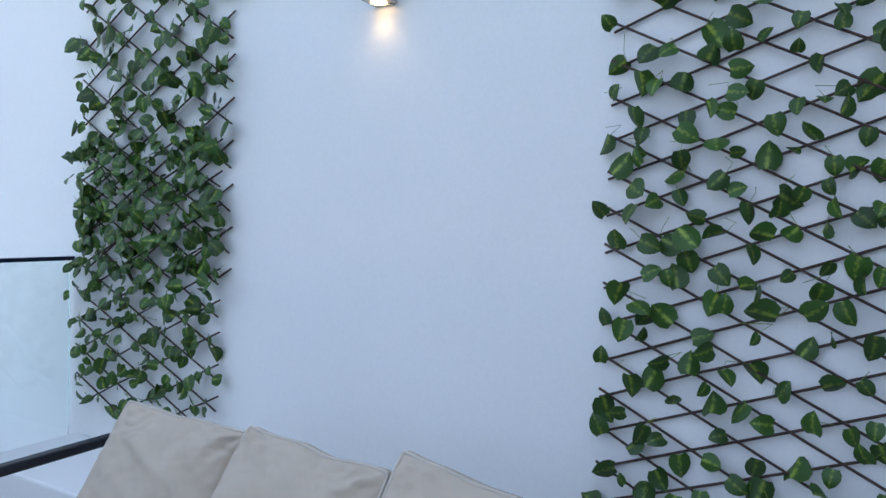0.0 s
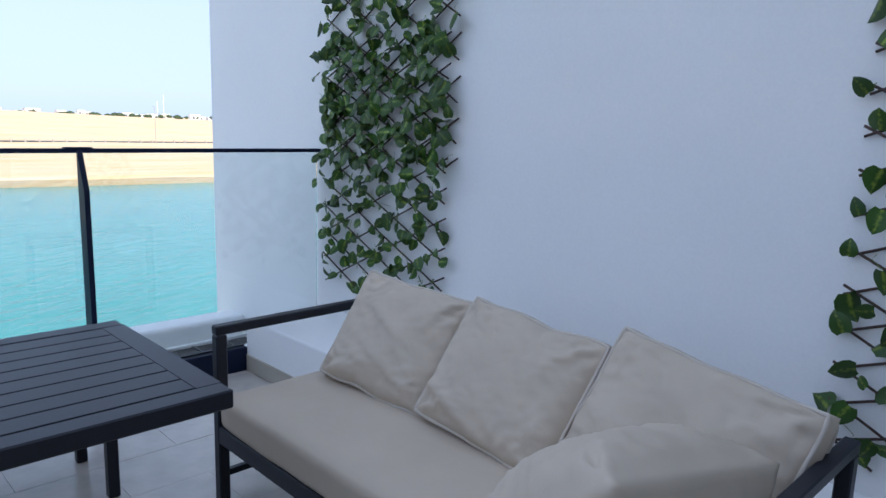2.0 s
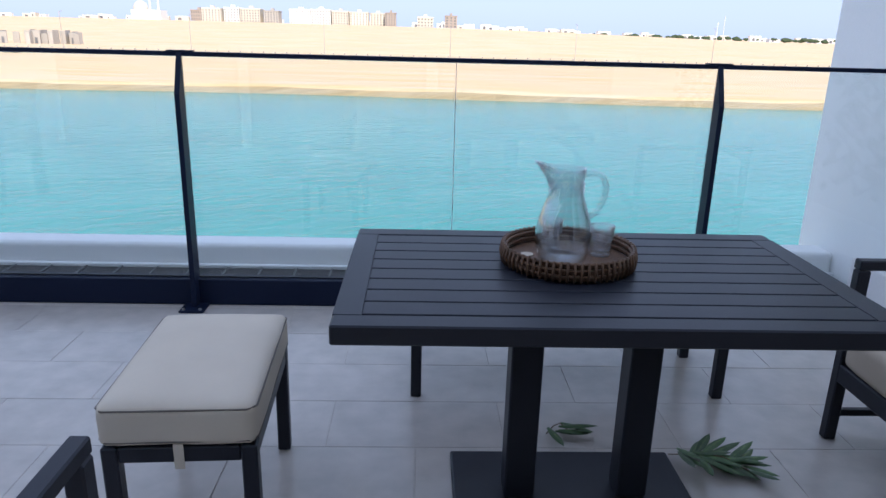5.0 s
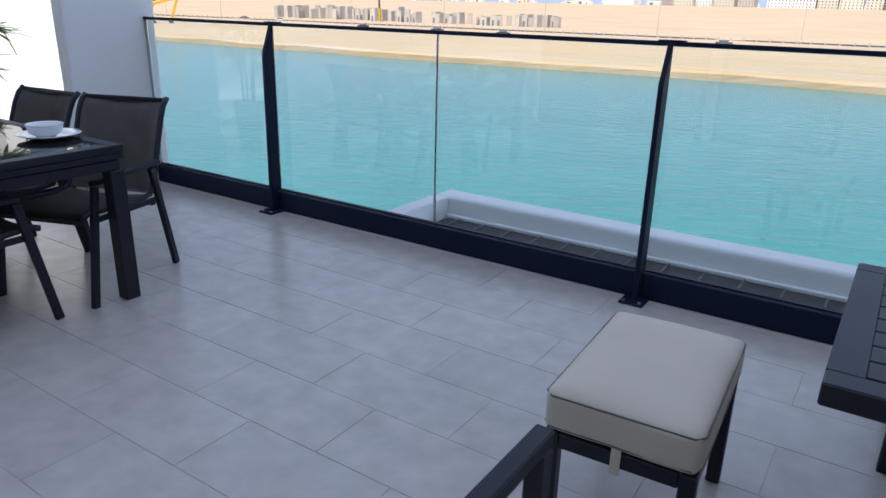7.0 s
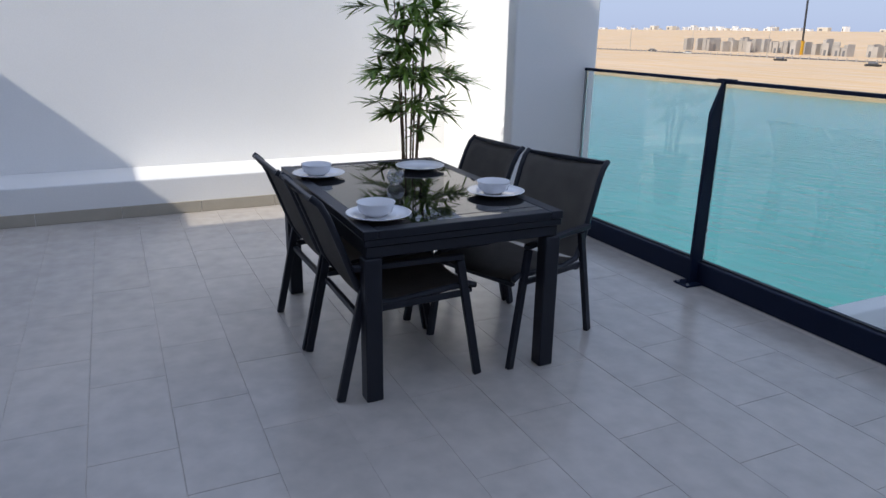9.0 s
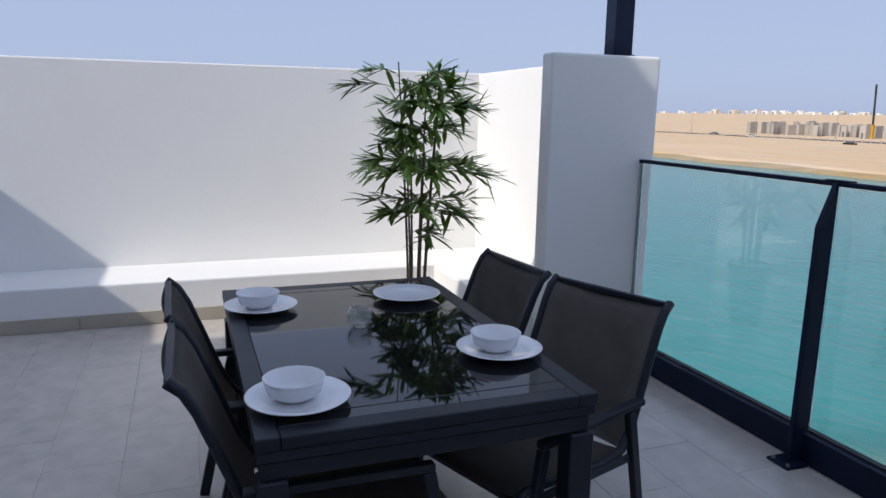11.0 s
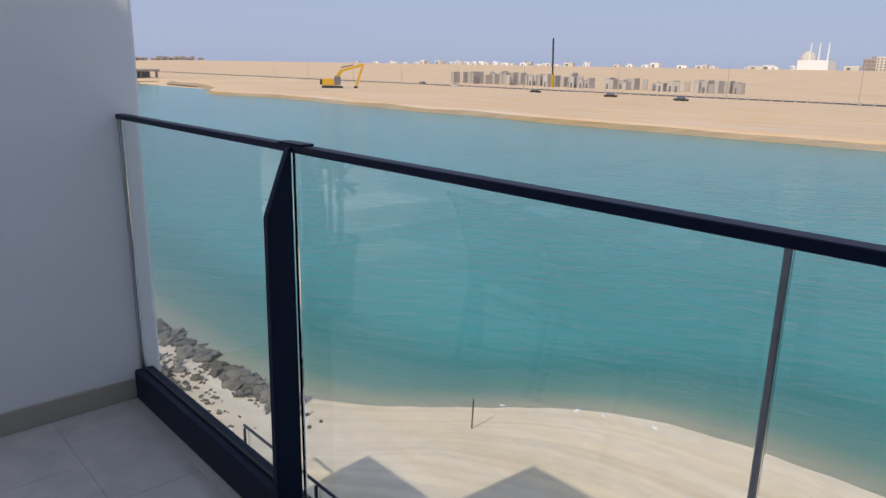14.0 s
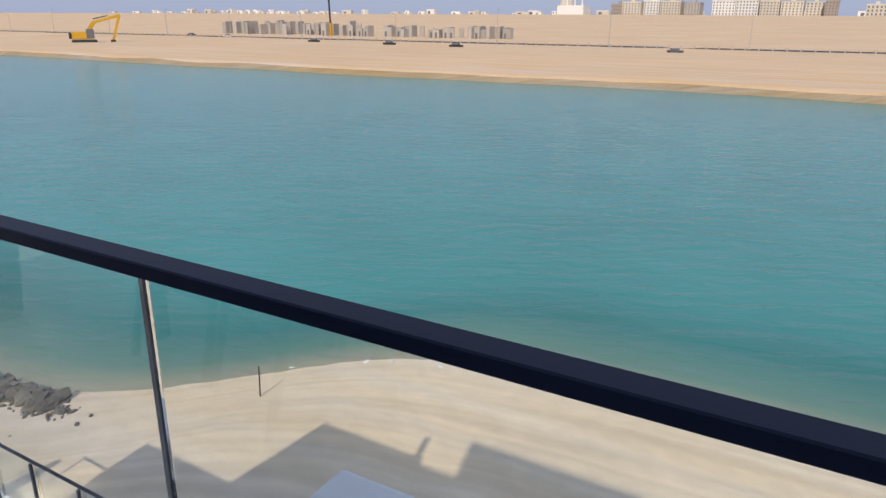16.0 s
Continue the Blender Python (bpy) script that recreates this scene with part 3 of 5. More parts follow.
# slatted table on two columns
table = thing("coffee_table", 1.587, -1.568, 0, 0, "dark grey slatted aluminium lounge table on two columns", "table")
TW, TD, TZ = 0.668, 0.395, 0.732
for y in (-TD + 0.033, TD - 0.033):
    part("top_frame", boxed(-TW, TW, y - 0.033, y + 0.033, TZ - 0.048, TZ, 0.004, 1), M_FRAME, table)
for x in (-TW + 0.033, TW - 0.033):
    part("top_frame", boxed(x - 0.033, x + 0.033, -TD + 0.0665, TD - 0.0665, TZ - 0.048, TZ - 0.0003), M_FRAME, table)
n = 8
for k in range(n):
    y0 = -TD + 0.070 + k * (2 * TD - 0.14) / n
    part("slat", boxed(-TW + 0.0663, TW - 0.0663, y0 + 0.003, y0 + (2 * TD - 0.14) / n - 0.003, TZ - 0.022, TZ - 0.0008, 0.0015, 1), M_FRAME, table)
part("under_tray", boxed(-TW + 0.068, TW - 0.068, -TD + 0.068, TD - 0.068, TZ - 0.040, TZ - 0.026), M_FRAME, table)
for x in (-0.165, 0.172):
    part("column", boxed(x - 0.045, x + 0.045, -0.045, 0.045, 0.031, TZ - 0.05, 0.006), M_FRAME, table)
part("base_plate", boxed(-0.36, 0.36, -0.20, 0.20, 0.0, 0.030, 0.006), M_FRAME, table)


def bench(name, x, y, rz, w, d, h, mat, label, pad_h, category, group="", strap=False):
    s = thing(name, x, y, 0, rz, label, category, group)
    z = h - pad_h
    for sx in (-1, 1):
        for sy in (-1, 1):
            part("leg", boxed(sx * (w / 2 - 0.02) - 0.02, sx * (w / 2 - 0.02) + 0.02, sy * (d / 2 - 0.02) - 0.02, sy * (d / 2 - 0.02) + 0.02, 0, z - 0.002, 0.004, 1), M_FRAME, s)
    for sy in (-1, 1):
        part("rail", boxed(-w / 2 + 0.041, w / 2 - 0.041, sy * (d / 2 - 0.018) - 0.016, sy * (d / 2 - 0.018) + 0.016, z - 0.045, z - 0.003, 0.003, 1), M_FRAME, s)
    for sx in (-1, 1):
        part("rail", boxed(sx * (w / 2 - 0.018) - 0.016, sx * (w / 2 - 0.018) + 0.016, -d / 2 + 0.041, d / 2 - 0.041, z - 0.045, z - 0.003, 0.003, 1), M_FRAME, s)
    p = part("seat_cushion", pad(w + 0.01, d + 0.01, pad_h, 0.026, 0.016, 20, 3, 0.005), mat, s, "cream canvas seat pad with dark piping", smooth=True)
    p.location = (0, 0, z)
    for zz in (z + 0.016, h - 0.014):
        bm = nb()
        a, b = w / 2 + 0.003, d / 2 + 0.003
        tube(bm, [(-a + .02, -b, zz), (a - .02, -b, zz), (a, -b + .02, zz), (a, b - .02, zz), (a - .02, b, zz), (-a + .02, b, zz), (-a, b - .02, zz), (-a, -b + .02, zz), (-a + .02, -b, zz)], 0.0026, 6)
        part("piping", bm, M_DARKPIPE, s, smooth=True)
    if strap:
        part("strap", boxed(-0.012, 0.012, -d / 2 - 0.004, -d / 2 - 0.001, z - 0.06, z + 0.01), mat, s, "cream cloth tie strap")
    return s


bench("footstool", 0.520, -1.585, 3, 0.375, 0.575, 0.482, M_CREAM, "dark metal footstool with a thick cream cushion", 0.115, "stool", strap=True)
bench("bench", 1.70, -0.765, 0, 1.22, 0.40, 0.42, M_CREAM, "dark metal bench with cream pad behind the table", 0.08, "bench")

# tray, jug and tumblers on the table
tray = thing("wicker_tray", 1.535, -1.495, TZ, 0, "round brown woven wicker tray on the table", "tray")
part("base", lathe(nb(), [(0, 0.002), (0.170, 0.002), (0.170, 0.014), (0, 0.014)], 40), M_WICKER, tray)
bm = nb()
for k in range(6):
    tube(bm, [((0.176 + 0.006 * (k % 2)) * math.cos(a), (0.176 + 0.006 * (k % 2)) * math.sin(a), 0.009 + k * 0.0085) for a in [2 * math.pi * j / 48 for j in range(49)]], 0.0052, 5)
part("rim", bm, M_WICKER, tray, "woven rim", smooth=True)
bm = nb()
for j in range(64):
    a = 2 * math.pi * j / 64
    tube(bm, [(0.186 * math.cos(a), 0.186 * math.sin(a), 0.004), (0.190 * math.cos(a), 0.190 * math.sin(a), 0.03), (0.184 * math.cos(a), 0.184 * math.sin(a), 0.058)], 0.004, 5)
part("weave", bm, M_WICKER, tray, smooth=True, kind="stuff")

jug = thing("glass_jug", 1.513, -1.52, TZ + 0.0145, 0, "clear glass water jug, empty, on the tray", "jug")
outer = [(0.0, 0.0), (0.058, 0.0), (0.066, 0.006), (0.077, 0.045), (0.079, 0.078), (0.071, 0.122), (0.055, 0.168), (0.046, 0.198), (0.046, 0.230), (0.050, 0.262)]
inner = [(r - 0.004, z) for r, z in outer[::-1][:-2]] + [(0.050, 0.014), (0.0, 0.012)]
bm = lathe(nb(), outer + inner, 36)
for v in bm.verts:
    if v.co.z > 0.215:
        k = (v.co.z - 0.215) / 0.047
        a = math.atan2(v.co.y, v.co.x)
        f = max(0.0, math.cos(a - math.pi * 0.97)) ** 6
        v.co.x -= 0.045 * f * k
        v.co.z += 0.018 * f * k
part("body", bm, M_CLEAR, jug, smooth=True)
part("handle", tube(nb(), [(0.046, -0.01, 0.246), (0.070, -0.016, 0.252), (0.092, -0.022, 0.243), (0.102, -0.024, 0.215), (0.098, -0.024, 0.182), (0.084, -0.02, 0.148), (0.066, -0.016, 0.132)], 0.0078, 10), M_CLEAR, jug, smooth=True)
for k in range(4):
    part("ring", tube(nb(), [(0.0475 * math.cos(a), 0.0475 * math.sin(a), 0.196 + 0.008 * k) for a in [2 * math.pi * j / 32 for j in range(33)]], 0.0022, 5), M_CLEAR, jug, smooth=True)


def tumbler(x, y):
    t = thing("tumbler", x, y, TZ + 0.0145, 0, "clear glass tumbler standing on the tray", "glass", "tumblers on the tray")
    part("body", lathe(nb(), [(0, 0), (0.029, 0), (0.031, 0.004), (0.037, 0.088), (0.0345, 0.088), (0.029, 0.014), (0, 0.012)], 28), M_CLEAR, t, smooth=True)


tumbler(1.635, -1.465)
tumbler(1.498, -1.405)
coaster = thing("tag", 1.423, -1.475, TZ + 0.0145, 0, "small round pale disc on the tray", "disc")
part("disc", lathe(nb(), [(0, 0.0), (0.018, 0.0), (0.018, 0.003), (0, 0.003)], 16), M_CREAM, coaster)


# ---- dining set ----
dining = thing("dining_table", -2.677, -1.949, 0, 0, "dark aluminium extending dining table with black glass top", "table")
DW, DD, DZ = 0.715, 0.458, 0.742
for y in (-DD + 0.03, DD - 0.03):
    part("top_frame", boxed(-DW, DW, y - 0.03, y + 0.03, DZ - 0.035, DZ, 0.003, 1), M_FRAME, dining)
for x in (-DW + 0.03, DW - 0.03):
    part("top_frame", boxed(x - 0.03, x + 0.03, -DD + 0.061, DD - 0.061, DZ - 0.035, DZ - 0.001, 0.003, 1), M_FRAME, dining)
part("glass_top", boxed(-DW + 0.061, DW - 0.061, -DD + 0.061, DD - 0.061, DZ - 0.012, DZ - 0.002, 0.001, 1), M_BLACKGLASS, dining, "black glass inset, mirror-like")
for x in (-DW + 0.115, DW - 0.115):
    part("leaf_seam", boxed(x - 0.002, x + 0.002, -DD + 0.062, DD - 0.062, DZ - 0.004, DZ - 0.0012), M_FRAME, dining)
part("upper_leaf", boxed(-DW + 0.004, DW - 0.004, -DD + 0.004, DD - 0.004, DZ - 0.065, DZ - 0.037, 0.003, 1), M_FRAME, dining)
part("apron", boxed(-DW + 0.016, DW - 0.016, -DD + 0.016, DD - 0.016, DZ - 0.115, DZ - 0.069, 0.003, 1), M_FRAME, dining)
for sx in (-1, 1):
    for sy in (-1, 1):
        cx, cy = sx * (DW - 0.040), sy * (DD - 0.040)
        part("leg", boxed(cx - 0.036, cx + 0.036, cy - 0.036, cy + 0.036, 0, DZ - 0.117, 0.004, 1), M_FRAME, dining)


def dining_chair(x, y, rz, label):
    c = thing("dining_chair", x, y, 0, rz, label, "chair", "chairs round the dining table")
    line = [(0.285, 0.425), (0.25, 0.438), (0.1, 0.425), (-0.10, 0.405), (-0.205, 0.42), (-0.255, 0.50), (-0.315, 0.66), (-0.365, 0.79), (-0.395, 0.845), (-0.43, 0.875)]
    for sx in (-0.245, 0.245):
        part("side_rail", tube(nb(), [(sx, a, b) for a, b in line], 0.0145, 8), M_FRAME, c, smooth=True)
        part("front_leg", bar(nb(), (sx * 1.06, 0.30, 0), (sx * 1.06, 0.20, 0.555), 0.026, 0.036), M_FRAME, c)
        part("rear_leg", bar(nb(), (sx * 1.06, -0.34, 0), (sx * 1.06, -0.215, 0.555), 0.026, 0.036), M_FRAME, c)
        part("arm", bar(nb(), (sx * 1.06, 0.215, 0.57), (sx * 1.06, -0.275, 0.575), 0.034, 0.022), M_FRAME, c)
        part("side_bar", bar(nb(), (sx * 1.03, 0.245, 0.40), (sx * 1.03, -0.235, 0.385), 0.016, 0.028), M_FRAME, c)
    part("front_bar", bar(nb(), (-0.235, 0.265, 0.40), (0.235, 0.265, 0.40), 0.024, 0.024), M_FRAME, c)
    part("top_bar", bar(nb(), (-0.235, -0.425, 0.866), (0.235, -0.425, 0.866), 0.02, 0.02), M_FRAME, c)
    part("rear_bar", bar(nb(), (-0.235, -0.245, 0.36), (0.235, -0.245, 0.36), 0.024, 0.024), M_FRAME, c)
    for name, pts in (("seat", line[:5]), ("backrest", line[4:])):
        bm = nb()
        fine = []
        for (a, b), (e, f) in zip(pts, pts[1:]):
            for k in range(4):
                fine.append((a + (e - a) * k / 4, b + (f - b) * k / 4))
        fine.append(pts[-1])
        rows = []
        for i, (a, b) in enumerate(fine):
            row = []
            for j in range(9):
                u = -1 + j / 4
                sag = 0.018 * (1 - u * u)
                dy, dz = (0, -sag) if name == "seat" else (-sag * 0.9, 0)
                if name == "backrest" and i > len(fine) - 6:
                    dz -= 0.012 * (1 - u * u)
                row.append(bm.verts.new((u * 0.238, a + dy, b + dz)))
            rows.append(row)
        for r0, r1 in zip(rows, rows[1:]):
            for j in range(8):
                bm.faces.new((r0[j], r0[j + 1], r1[j + 1], r1[j]))
        bmesh.ops.solidify(bm, geom=bm.faces[:], thickness=0.004)
        part(name, bm, M_SLING, c, "taut charcoal mesh sling", smooth=True)
    return c


first = dining_chair(-2.287, -2.159, 0, "black metal chair with charcoal mesh sling, pushed under the table")
copy_thing(first, pose(-2.832, -2.174, 0, 0, 0, 1))
c3 = copy_thing(first, pose(-2.353, -1.514, 0, 0, 0, 200.5))
tagged(c3, "black metal chair with charcoal mesh sling, turned askew at the table")
copy_thing(first, pose(-2.997, -1.649, 0, 0, 0, 185))


def plate(x, y, bowl):
    x, y = x + 0.008, y - 0.002
    p = thing("dinner_plate", x, y, DZ, 0, "white china dinner plate set on the table", "plate", "plates on the dining table")
    part("dish", lathe(nb(), [(0, 0.001), (0.075, 0.001), (0.09, 0.006), (0.134, 0.020), (0.137, 0.023), (0.133, 0.0245), (0.09, 0.011), (0.072, 0.007), (0, 0.006)], 48), M_CHINA, p, smooth=True)
    if bowl:
        b = thing("bowl", x - 0.012, y - 0.008, DZ + 0.0075, 0, "white china bowl standing on a plate", "bowl", "bowls on the dining table")
        part("shell", lathe(nb(), [(0, 0), (0.042, 0), (0.045, 0.004), (0.068, 0.018), (0.079, 0.052), (0.081, 0.058), (0.077, 0.057), (0.064, 0.021), (0.040, 0.009), (0, 0.008)], 40), M_CHINA, b, smooth=True)


plate(-2.16, -2.275, True)
plate(-3.065, -2.28, True)
plate(-3.072, -1.70, False)
plate(-2.352, -1.615, True)
candle = thing("glass_holder", -2.745, -1.972, DZ, 0, "small clear glass bowl in the table's middle", "candle holder")
part("body", lathe(nb(), [(0, 0), (0.026, 0), (0.042, 0.02), (0.046, 0.042), (0.036, 0.066), (0.033, 0.066), (0.043, 0.042), (0.039, 0.022), (0.024, 0.010), (0, 0.009)], 28), M_CLEAR, candle, smooth=True)


# ---- ivy trellises, bamboo, wall lamp ----
def leaf_mesh(name, outline, length, fold, mat, rows=5, curl=0.15, stem=0.25):
    """A leaf in the xz plane: base at the origin, tip at -z, face to -y; u of its map is the distance from the rib."""
    me = bpy.data.meshes.new(name)
    verts, faces, us = [], [], []
    for i in range(rows + 1):
        v = i / rows
        w = outline(v) * length
        z = -v * length
        bend = -curl * length * math.sin(v * 2.4)
        for k in (-1, -0.5, 0, 0.5, 1):
            verts.append((k * w, bend + abs(k) * w * fold, z + (0.05 * length * (abs(k) ** 2) if v < 0.35 else 0)))
            us.append(abs(k))
    for i in range(rows):
        for k in range(4):
            a = i * 5 + k
            faces.append((a, a + 1, a + 6, a + 5))
    me.from_pydata(verts, [], faces)
    uv = me.uv_layers.new(name="map")
    for loop in me.loops:
        uv.data[loop.index].uv = (us[loop.vertex_index], 0)
    for p in me.polygons:
        p.use_smooth = True
    me.materials.append(mat)
    return me


def heart(v):
    return 0.53 * math.sin(min(1.0, v * 1.35 + 0.22) * math.pi * 0.5) ** 0.8 * (1 - v) ** 0.62 * 1.24


IVY = [leaf_mesh("leaf", heart, 0.100 * s, f, M_IVY, 5, c) for s, f, c in ((1.0, 0.25, 0.12), (0.9, -0.2, 0.2), (1.1, 0.45, -0.15), (0.8, 0.1, 0.3))]


def stick(bm, y0, z0, y1, z1, x, r=0.0046):
    pts = []
    for k in range(5):
        f = k / 4
        pts.append((x + random.uniform(-0.002, 0.002), y0 + (y1 - y0) * f, z0 + (z1 - z0) * f + random.uniform(-0.004, 0.004)))
    return tube(bm, pts, r, 5)


def lattice(parent, ya, yb, z0, z1, step, rise, fall, x, over=0.03):
    """Two layers of parallel sticks between ya and yb (ya nearer the railing)."""
    w = ya - yb
    spots = []
    for layer, slope in ((0, rise), (1, -fall)):
        z = z0 - w * max(rise, fall)
        while z < z1 + w * max(rise, fall):
            pa, pb = (ya + over, z - slope * over), (yb - over, z + slope * (w + over))
            t0, t1 = 0.0, 1.0
            for lim, sign in ((z0 - 0.03, 1), (z1 + 0.03, -1)):
                fa, fb = (pa[1] - lim) * sign, (pb[1] - lim) * sign
                if fa < 0 and fb < 0:
                    t0, t1 = 1.0, 0.0
                elif fa < 0:
                    t0 = max(t0, fa / (fa - fb))
                elif fb < 0:
                    t1 = min(t1, fa / (fa - fb))
            if t1 - t0 > 0.05:
                q = [(pa[0] + (pb[0] - pa[0]) * t, pa[1] + (pb[1] - pa[1]) * t) for t in (t0, t1)]
                part("slat", stick(nb(), q[0][0], q[0][1], q[1][0], q[1][1], x - 0.011 * layer), M_STICK, parent, smooth=True)
                n = max(2, int((t1 - t0) * w / 0.035))
                for k in range(n):
                    t = t0 + (t1 - t0) * (k + random.random()) / n
                    spots.append((pa[0] + (pb[0] - pa[0]) * t, pa[1] + (pb[1] - pa[1]) * t))
            z += step
    return spots


def ivy(parent, spots, count, x, scale, apart=0.035, thick=None):
    """Leaves on the sticks, spread out by a least distance; denser about the height `thick`."""
    random.shuffle(spots)
    if thick:
        spots.sort(key=lambda p: random.random() + 0.9 * abs(p[1] - thick))
    chosen = []
    for p in spots:
        if len(chosen) < count and all((p[0] - q[0]) ** 2 + (p[1] - q[1]) ** 2 > apart ** 2 for q in chosen):
            chosen.append(p)
    for y, z in chosen:
        o = new("leaf", random.choice(IVY))
        o.parent = parent
        s = scale * random.uniform(0.75, 1.2)
        roll = random.choice((0, 0, 0, 180)) + random.gauss(0, 50)
        m = pose(x - random.uniform(0.015, 0.055), y, z, 0, 0, -90) @ pose(0, 0, 0, random.gauss(0, 22), 0, random.gauss(0, 28)) @ pose(0, 0, 0, 0, roll, 0)
        o.matrix_basis = m @ Matrix.Diagonal((s, s, s, 1))
        if random.random() < 0.35:
            bm = nb()
            tube(bm, [(x - 0.02, y, z), (x - 0.03, y + random.gauss(0, 0.02), z + 0.03), (x - 0.012, y + random.gauss(0, 0.03), z + random.gauss(0.02, 0.03))], 0.0012, 3, False)
            part("tendril", bm, M_IVY, parent)


random.seed(5)
TX = XR - 0.012
tr = thing("ivy_trellis", 0, 0, 0, 0, "narrow willow trellis thick with artificial ivy on the wall", "trellis", "trellises on the wall")
spots = lattice(tr, -0.14, -1.125, 1.22, 2.95, 0.19, 0.62, 0.62, TX)
ivy(tr, spots, 298, TX - 0.008, 0.76, 0.03, 1.75)
tr_low = thing("ivy_trellis", 0, 0, 0, 0, "narrow willow trellis with artificial ivy above the sofa", "trellis", "trellises on the wall")
spots = lattice(tr_low, -0.125, -1.075, 0.50, 1.80, 0.145, 0.48, 0.48, TX - 0.016)
ivy(tr_low, spots, 298, TX - 0.026, 0.66, 0.03, 1.5)
tr_wide = thing("ivy_trellis", 0, 0, 0, 0, "wide willow trellis with large artificial ivy leaves", "trellis", "trellises on the wall")
spots = lattice(tr_wide, -2.875, -4.02, 0.42, 2.50, 0.12, 0.38, 0.50, TX)
ivy(tr_wide, spots, 330, TX - 0.008, 0.72, 0.058)

lamp = thing("wall_lamp", XR, -1.94, 2.31, 0, "grey box wall lamp shining down on the wall", "lamp")
part("housing", boxed(-0.105, -0.001, -0.055, 0.055, 0.004, 0.16, 0.004), M_LAMP, lamp)
part("back_plate", boxed(-0.016, -0.0005, -0.040, 0.040, -0.001, 0.003), M_LAMP, lamp)
M_BULB = bpy.data.materials.new("warm_lamp_glow")
M_BULB.use_nodes = True
bb = M_BULB.node_tree.nodes["Principled BSDF"]
bb.inputs["Emission Color"].default_value = (1.0, 0.62, 0.28, 1)
bb.inputs["Emission Strength"].default_value = 2.5
part("bulb", lathe(nb(), [(0, 0.0035), (0.032, 0.0035), (0.032, -0.001), (0, -0.001)], 20, -0.05, 0), M_BULB, lamp, "glowing warm lamp glass")
spot_data = bpy.data.lights.new("lamp_light", 'SPOT')
spot_data.energy, spot_data.color, spot_data.spot_size, spot_data.spot_blend, spot_data.shadow_soft_size = 0.22, (1.0, 0.66, 0.34), radians(125), 0.8, 0.03
spot = new("lamp_light", spot_data)
spot.matrix_basis = pose(XR - 0.05, -1.94, 2.30)

random.seed(9)
bamboo = thing("bamboo_plant", -4.275, -1.265, 0, 0, "tall artificial bamboo plant in a ribbed bronze pot", "plant")
pot_bm = nb()
seg = 72
rings = []
for r, z in ((0.0, 0.0), (0.095, 0.0), (0.10, 0.01), (0.135, 0.40), (0.150, 0.44), (0.150, 0.455), (0.138, 0.455), (0.132, 0.42), (0.0, 0.415)):
    if r == 0:
        rings.append([pot_bm.verts.new((0, 0, z))])
    else:
        rings.append([pot_bm.verts.new(((r + (0.004 if j % 4 < 2 and 0.005 < z < 0.42 and r > 0.09 else 0)) * math.cos(2 * math.pi * j / seg), (r + (0.004 if j % 4 < 2 and 0.005 < z < 0.42 and r > 0.09 else 0)) * math.sin(2 * math.pi * j / seg), z)) for j in range(seg)])
for a, b in zip(rings, rings[1:]):
    for j in range(seg):
        k = (j + 1) % seg
        if len(a) == 1:
            pot_bm.faces.new((a[0], b[j], b[k]))
        elif len(b) == 1:
            pot_bm.faces.new((a[j], a[k], b[0]))
        else:
            pot_bm.faces.new((a[j], a[k], b[k], b[j]))
bmesh.ops.recalc_face_normals(pot_bm, faces=pot_bm.faces[:])
part("pot", pot_bm, M_POT, bamboo, "ribbed dark bronze flower pot")
bm = nb()
for k in range(70):
    a, r = random.random() * 6.28, 0.118 * math.sqrt(random.random())
    res = bmesh.ops.create_icosphere(bm, subdivisions=1, radius=random.uniform(0.010, 0.02), matrix=pose(r * math.cos(a), r * math.sin(a), 0.428 + random.uniform(0, 0.02), random.random() * 90, random.random() * 90))
part("gravel", bm, M_PEBBLE, bamboo, "white pebbles on top of the pot", kind="stuff")


def blade(bm, uv, base, way, length, width, droop, up=Vector((0, 0, 1))):
    """One long narrow leaf with a fold, from base along way, drooping at the tip."""
    way = way.normalized()
    side = way.cross(up)
    side = side.normalized() if side.length > 0.1 else Vector((1, 0, 0))
    nrm = side.cross(way).normalized()
    n = 5
    rows = []
    for i in range(n + 1):
        f = i / n
        w = width * (math.sin(math.pi * min(1, f * 0.9 + 0.08)) ** 0.7) * (1 if f < 0.99 else 0.05)
        p = base + way * length * f - Vector((0, 0, 1)) * droop * length * f * f
        rows.append([bm.verts.new(p + side * w * k - nrm * abs(k) * w * 0.35) for k in (-0.5, 0, 0.5)])
    for r0, r1 in zip(rows, rows[1:]):
        for j in range(2):
            f = bm.faces.new((r0[j], r0[j + 1], r1[j + 1], r1[j]))
            f.smooth = True
            for lp in f.loops:
                lp[uv].uv = (1.0 if lp.vert is not r0[1] and lp.vert is not r1[1] else 0.0, 0)


stems = []
for k in range(7):
    a = k * 0.9
    lean = Vector((math.cos(a) * 0.05, math.sin(a) * 0.05, 0)) + Vector((random.gauss(0, 0.02), random.gauss(0, 0.02), 0))
    base = Vector((math.cos(a) * 0.05, math.sin(a) * 0.05, 0.43))
    top = (1.30, 1.5, 1.6, 1.72, 1.4, 1.76, 1.66)[k]
    pts = [base + lean * ((f * 1.2) ** 1.3) + Vector((0, 0, (top - 0.43) * f)) for f in [i / 8 for i in range(9)]]
    stems.append(pts)
    bm = tube(nb(), pts, 0.0085, 6, True, 0.004)
    for p in pts[1:-1]:
        tube(bm, [p - Vector((0, 0, 0.004)), p + Vector((0, 0, 0.004))], 0.0095, 6)
    part("cane", bm, M_CANE, bamboo, smooth=True)
